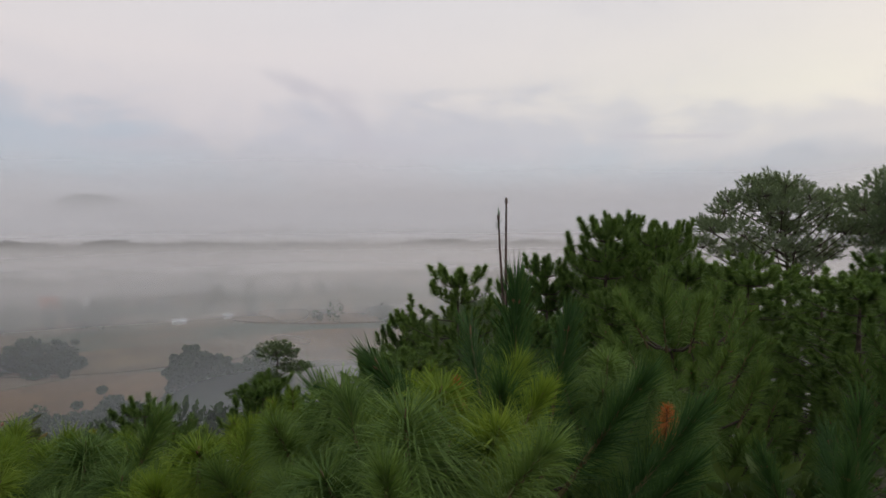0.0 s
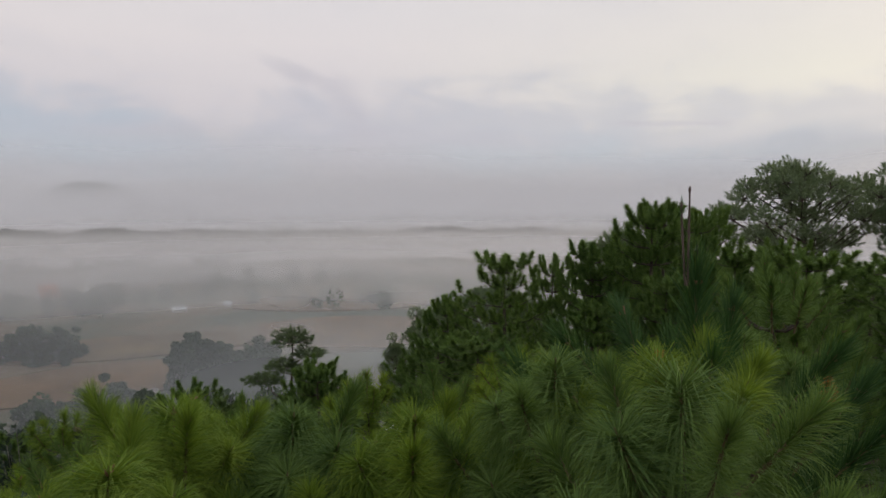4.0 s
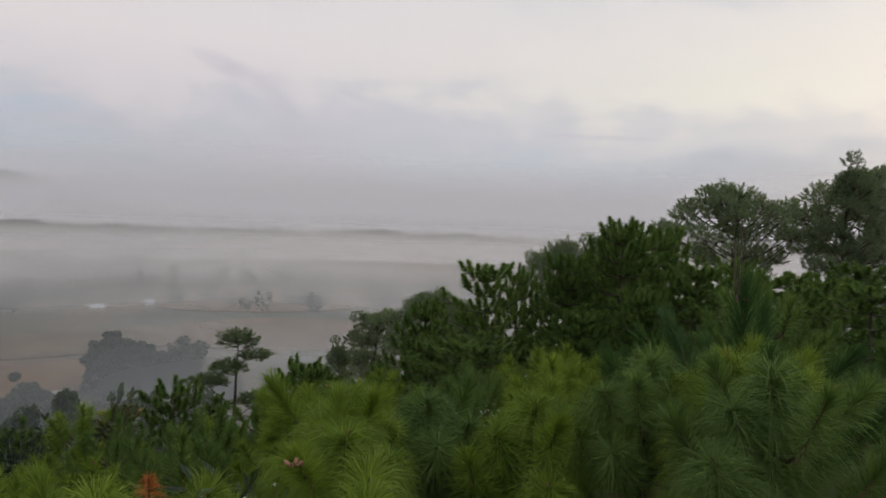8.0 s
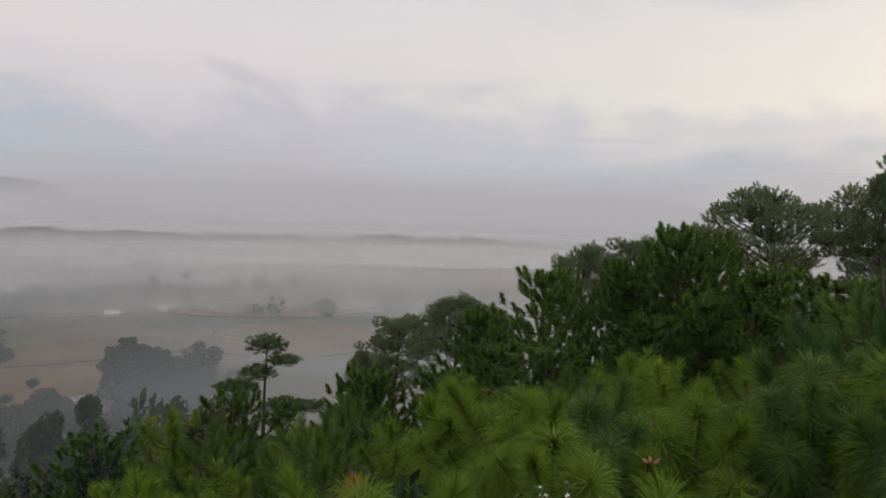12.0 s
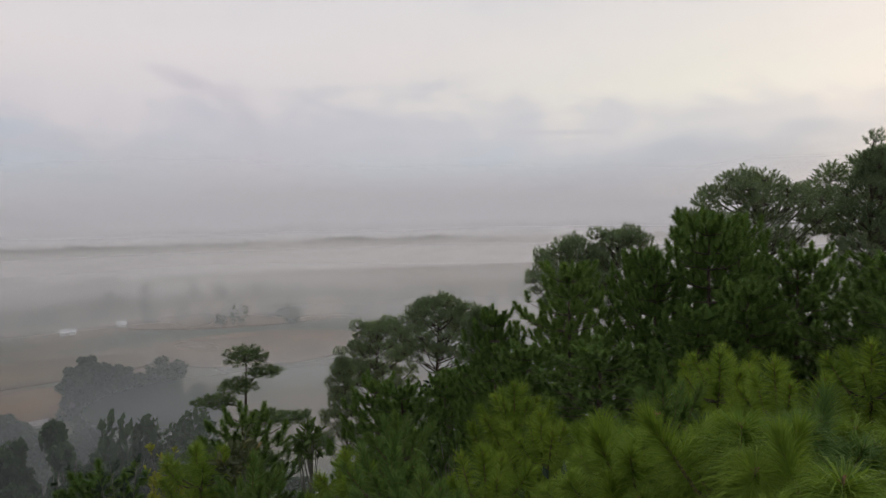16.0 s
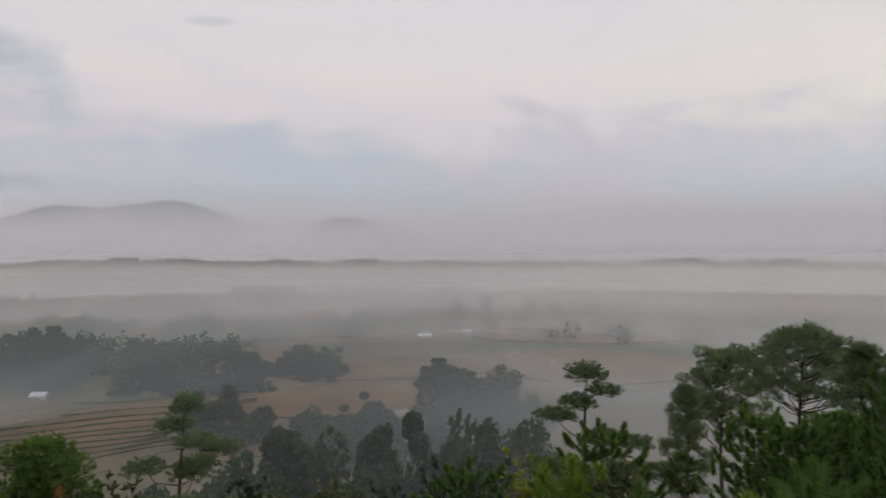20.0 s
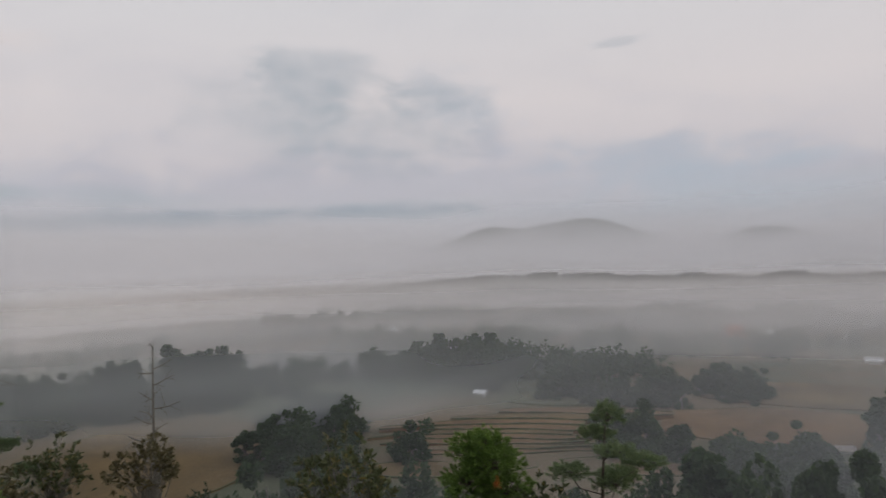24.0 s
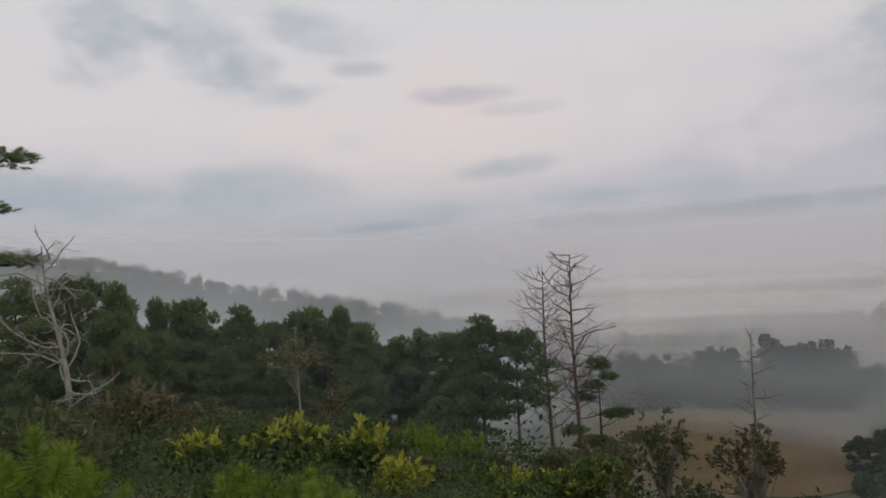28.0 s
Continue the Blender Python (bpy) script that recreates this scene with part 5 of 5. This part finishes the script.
for i, (a0, a1, r0, r1, h) in enumerate((
        (52, 70, 218, 223, 0.3), (51, 66, 223.3, 228, 0.5), (55, 72, 228.3, 233, 0.7), (53, 69, 233.3, 238, 0.9), (56, 73, 238.3, 243, 1.1), (52, 68, 243.3, 249, 1.3), (55, 72, 249.3, 256, 1.5),
        (50, 66, 256.3, 264, 1.7), (48, 62, 264.3, 274, 1.9), (44, 57, 200, 213, 0.2), (59, 75, 198, 212, 0.2))):
    field_strip(a0, a1, r0, r1, -62 + h, STUBBLE_PALE if i % 3 == 1 else STUBBLE, 600 + i, "harvested rice terrace, orange-brown stubble inside bunds")
for i, (a0, a1, r0, r1, mat) in enumerate((
        (81, 97, 196, 298, STUBBLE_PALE), (74, 81, 250, 292, STUBBLE), (30, 49, 236, 292, STUBBLE), (29, 46, 296, 350, STUBBLE_PALE), (12, 28, 290, 380, STUBBLE), (62, 80, 292, 330, FALLOW),
        (14, 30, 400, 470, STUBBLE), (96, 110, 300, 400, STUBBLE_PALE), (84, 98, 420, 520, FALLOW), (50, 62, 286, 320, FALLOW))):
    field_strip(a0, a1, r0, r1, -61.75 + 0.07 * i, mat, 620 + i, "wide harvested field with brown stubble", 0.14 if r1 < 300 else 0.03)


def house(x, y, turn, wide, deep, high, roof, label, rise=0.35):
    z0 = ground_at(x, y) + (0.0 if ground_at(x, y) > -61.5 else 0.0)
    t = thing("house", pose(x, y, z0 - 0.2, 0, 0, turn), label, "house", "houses of the village")
    g = Geo()
    w, d = wide / 2, deep / 2
    top = high + wide * rise
    g.add([(-w, -d, 0), (w, -d, 0), (w, d, 0), (-w, d, 0), (-w, -d, high), (w, -d, high), (w, d, high), (-w, d, high), (0, -d, top - 0.2), (0, d, top - 0.2)],
          [(0, 1, 5, 4), (1, 2, 6, 5), (2, 3, 7, 6), (3, 0, 4, 7)])
    g.add([(-w, -d, high), (w, -d, high), (0, -d, top - 0.2), (-w, d, high), (w, d, high), (0, d, top - 0.2)], [(0, 1, 2), (4, 3, 5)])
    part("walls", g.mesh("walls", WALL_WHITE), t)
    o = 0.6
    for s in (-1, 1):
        g = Geo()
        a, b = (s * (w + o), high - o * rise * 2), (0, top)
        g.add([(a[0], -d - o, a[1]), (a[0], d + o, a[1]), (0, d + o, b[1]), (0, -d - o, b[1]), (a[0], -d - o, a[1] + 0.18), (a[0], d + o, a[1] + 0.18), (0, d + o, b[1] + 0.18), (0, -d - o, b[1] + 0.18)],
              [(0, 1, 2, 3), (4, 7, 6, 5), (0, 4, 5, 1), (1, 5, 6, 2), (0, 3, 7, 4), (3, 2, 6, 7)])
        part("roof", g.mesh("roof", roof), t)
    for k, (cx, wd, lo, hi) in enumerate(((-0.3, 0.9, 1.1, 2.2), (0.28, 0.9, 1.1, 2.2), (0.0, 1.0, 0.2, 2.2))):
        for side in (-1, 1):
            g = Geo()
            cxx, yy = cx * wide, side * (d + 0.03)
            g.add([(cxx - wd / 2, yy, lo), (cxx + wd / 2, yy, lo), (cxx + wd / 2, yy, hi), (cxx - wd / 2, yy, hi), (cxx - wd / 2, side * d * 0.98, lo), (cxx + wd / 2, side * d * 0.98, lo), (cxx + wd / 2, side * d * 0.98, hi), (cxx - wd / 2, side * d * 0.98, hi)],
                  [(0, 1, 2, 3), (0, 1, 5, 4), (3, 2, 6, 7), (0, 3, 7, 4), (1, 2, 6, 5)])
            part("door" if k == 2 else "window", g.mesh("opening", DARK_OPENING), t)
    return t


def temple_spire(x, y):
    """A white bell-shaped spire on a square base."""
    t = thing("temple_spire", pose(x, y, ground_at(x, y) - 0.2), "white pointed temple spire in the misty village", "temple")
    for name, prof in (("base", ((3.6, 0), (3.6, 1.2), (3.0, 1.3), (3.0, 2.4))), ("bell", ((2.6, 2.4), (2.7, 3.4), (2.0, 5.2), (1.1, 6.4), (0.9, 7.0))), ("finial", ((0.8, 7.0), (0.5, 8.6), (0.22, 10.4), (0.03, 12.5)))):
        g = Geo()
        g.tube([(0, 0, h) for _, h in prof], [r for r, _ in prof], 4 if name == "base" else 14)
        part(name, g.mesh(name, WALL_WHITE, smooth=name != "base"), t)


temple_spire(391.3, 338.6)
for row in (
        (372, 352, 60, 14, 10, 3, ROOF_RED, "long temple hall with a red tiled roof", 0.5), (375.7, 223.7, 30, 3.6, 4.5, 2, ROOF_TIN, "small pale house with a zinc roof"),
        (534, 388, -40, 8, 20, 2.4, ROOF_TIN, "long hall with a pale metal roof"), (136, 274.3, 35, 3.0, 5, 1.8, ROOF_TIN, "small white hut at the field edge"),
        (348, 238.5, 40, 4, 7, 2, ROOF_TIN, "small pale house with a zinc roof"), (190, 143.5, 50, 2.4, 6.0, 1.2, ROOF_OLD, "low field shed with a pale roof"),
        (110.8, 740, 10, 10, 26, 3, ROOF_TIN, "long hall with a pale metal roof"), (47.5, 670.5, 20, 8, 11, 4, ROOF_TIN, "white house with a zinc roof"),
        (420, 300, 35, 5, 7, 2.6, ROOF_TIN, "pale house half lost in mist"), (200, 560, 20, 5, 7, 2.6, ROOF_TIN, "pale house half lost in mist")):
    house(*row)


# ================================================================ small things in the thicket
def stick_pair(x, y, foot, top):
    """Two bare leading shoots that stand up from a dark young pine."""
    t = thing("bare_leader", pose(x, y, foot), "two bare brown leader shoots above a dark pine top", "pine shoot")
    for k, (dx, dy, h) in enumerate(((0.0, 0.0, top - foot), (0.012, 0.035, (top - foot) * 0.8))):
        g = Geo()
        g.tube([(dx * 0.3, dy * 0.3, -0.1), (dx * 0.8, dy * 0.8, h * 0.5), (dx, dy, h * 0.92), (dx, dy, h * 0.95), (dx, dy, h)], [0.006, 0.005, 0.004, 0.0075, 0.004], 6)
        part("leader", g.mesh("leader", BARK_RED, smooth=True), t)
        if k:
            rng = np.random.default_rng(5)
            v, f = brush(rng, 40, 0.07, 0.035, 10, 40, 0.0, 0.003)
            g = Geo()
            g.add(v + [dx, dy, h - 0.07], f)
            part("tuft", g.mesh("tuft", NEEDLE_BLUE), t)


stick_pair(2.94, 0.40, -0.28, 0.09)

DEAD_SHOOT = shoot_mesh(91, 300, 0.16, 0.12, 20, 120, 0.8, 0.004, NEEDLE_DEAD)
for x, y, z, s in ((3.25, -0.31, -0.99, 0.7), (1.73, 3.56, -1.46, 0.95), (2.6, 0.55, -0.72, 0.5), (9.2, 23.0, -6.9, 1.4)):
    t = thing("withered_shoot", pose(x, y, z), "withered orange-brown pine shoot among green needles", "pine shoot", "withered shoots")
    part("needles", DEAD_SHOOT, t, m=Matrix.Scale(s, 4))


def bud_cluster(x, y, z, seed):
    """Small reddish buds in the heart of a needle fan."""
    rng = np.random.default_rng(seed)
    t = thing("pine_bud", pose(x, y, z), "small reddish buds at the tip of a pine shoot", "bud", "pine buds")
    for k in range(4):
        a = 1.6 * k
        g = Geo()
        h = 0.012 + 0.006 * rng.random()
        g.tube([(0.01 * math.cos(a), 0.01 * math.sin(a), 0), (0.02 * math.cos(a), 0.02 * math.sin(a), h * 0.5), (0.024 * math.cos(a), 0.024 * math.sin(a), h)], [0.004, 0.006, 0.002], 7)
        part("bud", g.mesh("bud", BUD, smooth=True), t)


for i, (x, y, z) in enumerate(((0.22, 2.28, -0.56), (2.78, 2.94, -1.05))):
    bud_cluster(x, y, z, 700 + i)


def flower_spray(x, y, top, seed, high=0.5):
    """A weed with small white flower heads on thin stalks."""
    rng = np.random.default_rng(seed)
    t = thing("white_flower", pose(x, y, top - high), "weed with small white flower heads on thin stalks", "flower", "white flowers")
    g, heads, leaves = Geo(), Geo(), Geo()
    points = []
    for k in range(6):
        p = np.array([rng.normal(0, 0.06), rng.normal(0, 0.06), high * rng.uniform(0.6, 1.0)])
        g.tube([(0, 0, -0.3), p * [0.4, 0.4, 0.5], p], [0.004, 0.003, 0.002], 5)
        points += [p + rng.normal(0, 0.010, 3) for _ in range(3)]
    petal = np.array([(0, 0, 0), (0.011, 0.003, 0.004), (0, 0.011, 0.002), (-0.011, -0.002, 0.005), (0.002, -0.011, 0.003)]) * 0.6
    heads.stamp(petal, np.array([(0, 1, 2), (0, 2, 3), (0, 3, 4), (0, 4, 1)]), frames_to(points, rng.normal(0, 0.4, (len(points), 3)) + [0, 0, 1], np.ones(len(points)), rng))
    lp = rng.normal(0, 0.06, (50, 3)) * [1, 1, 0] + np.stack([np.zeros(50), np.zeros(50), rng.uniform(0, 0.85, 50) * high], -1)
    leaves.stamp(LEAF_V, LEAF_F, frames_to(lp, rng.normal(0, 1, (50, 3)), np.full(50, 0.05), rng)[:, :, [0, 2, 1, 3]])
    part("stalk", g.mesh("stalk", TWIG, smooth=True), t)
    part("blossom", heads.mesh("blossom", PETAL), t)
    part("foliage", leaves.mesh("foliage", LEAF_GREEN), t)


for i, (x, y, z) in enumerate(((0.31, 2.55, -0.64), (0.68, 2.53, -0.80), (3.2, 1.9, -1.15))):
    flower_spray(x, y, z, 710 + i)
# a few broad-leaved weeds that stand out of the needles
for i, (x, y, top, leaf, mat) in enumerate(((3.1, -0.75, -0.95, 0.15, LEAF_GREEN), (5.1, -0.2, -0.85, 0.07, LEAF_OLIVE), (6.9, 7.0, -2.55, 0.15, LEAF_OLIVE), (6.2, 4.4, -2.35, 0.14, LEAF_GREEN),
                                            (4.2, 2.6, -1.6, 0.1, LEAF_GREEN), (9.6, 6.9, -3.2, 0.16, LEAF_GREEN), (3.6, 2.4, -1.3, 0.10, LEAF_GREEN), (30.0, 6.5, -7.6, 0.3, LEAF_DARK))):
    bush(x, y, top, 0.55 if i < 7 else 3.0, leaf, mat, 730 + i, "broad-leaved weed standing out of the pine needles", 0.8, 22, 8, rosette=True, group="weeds in the thicket")
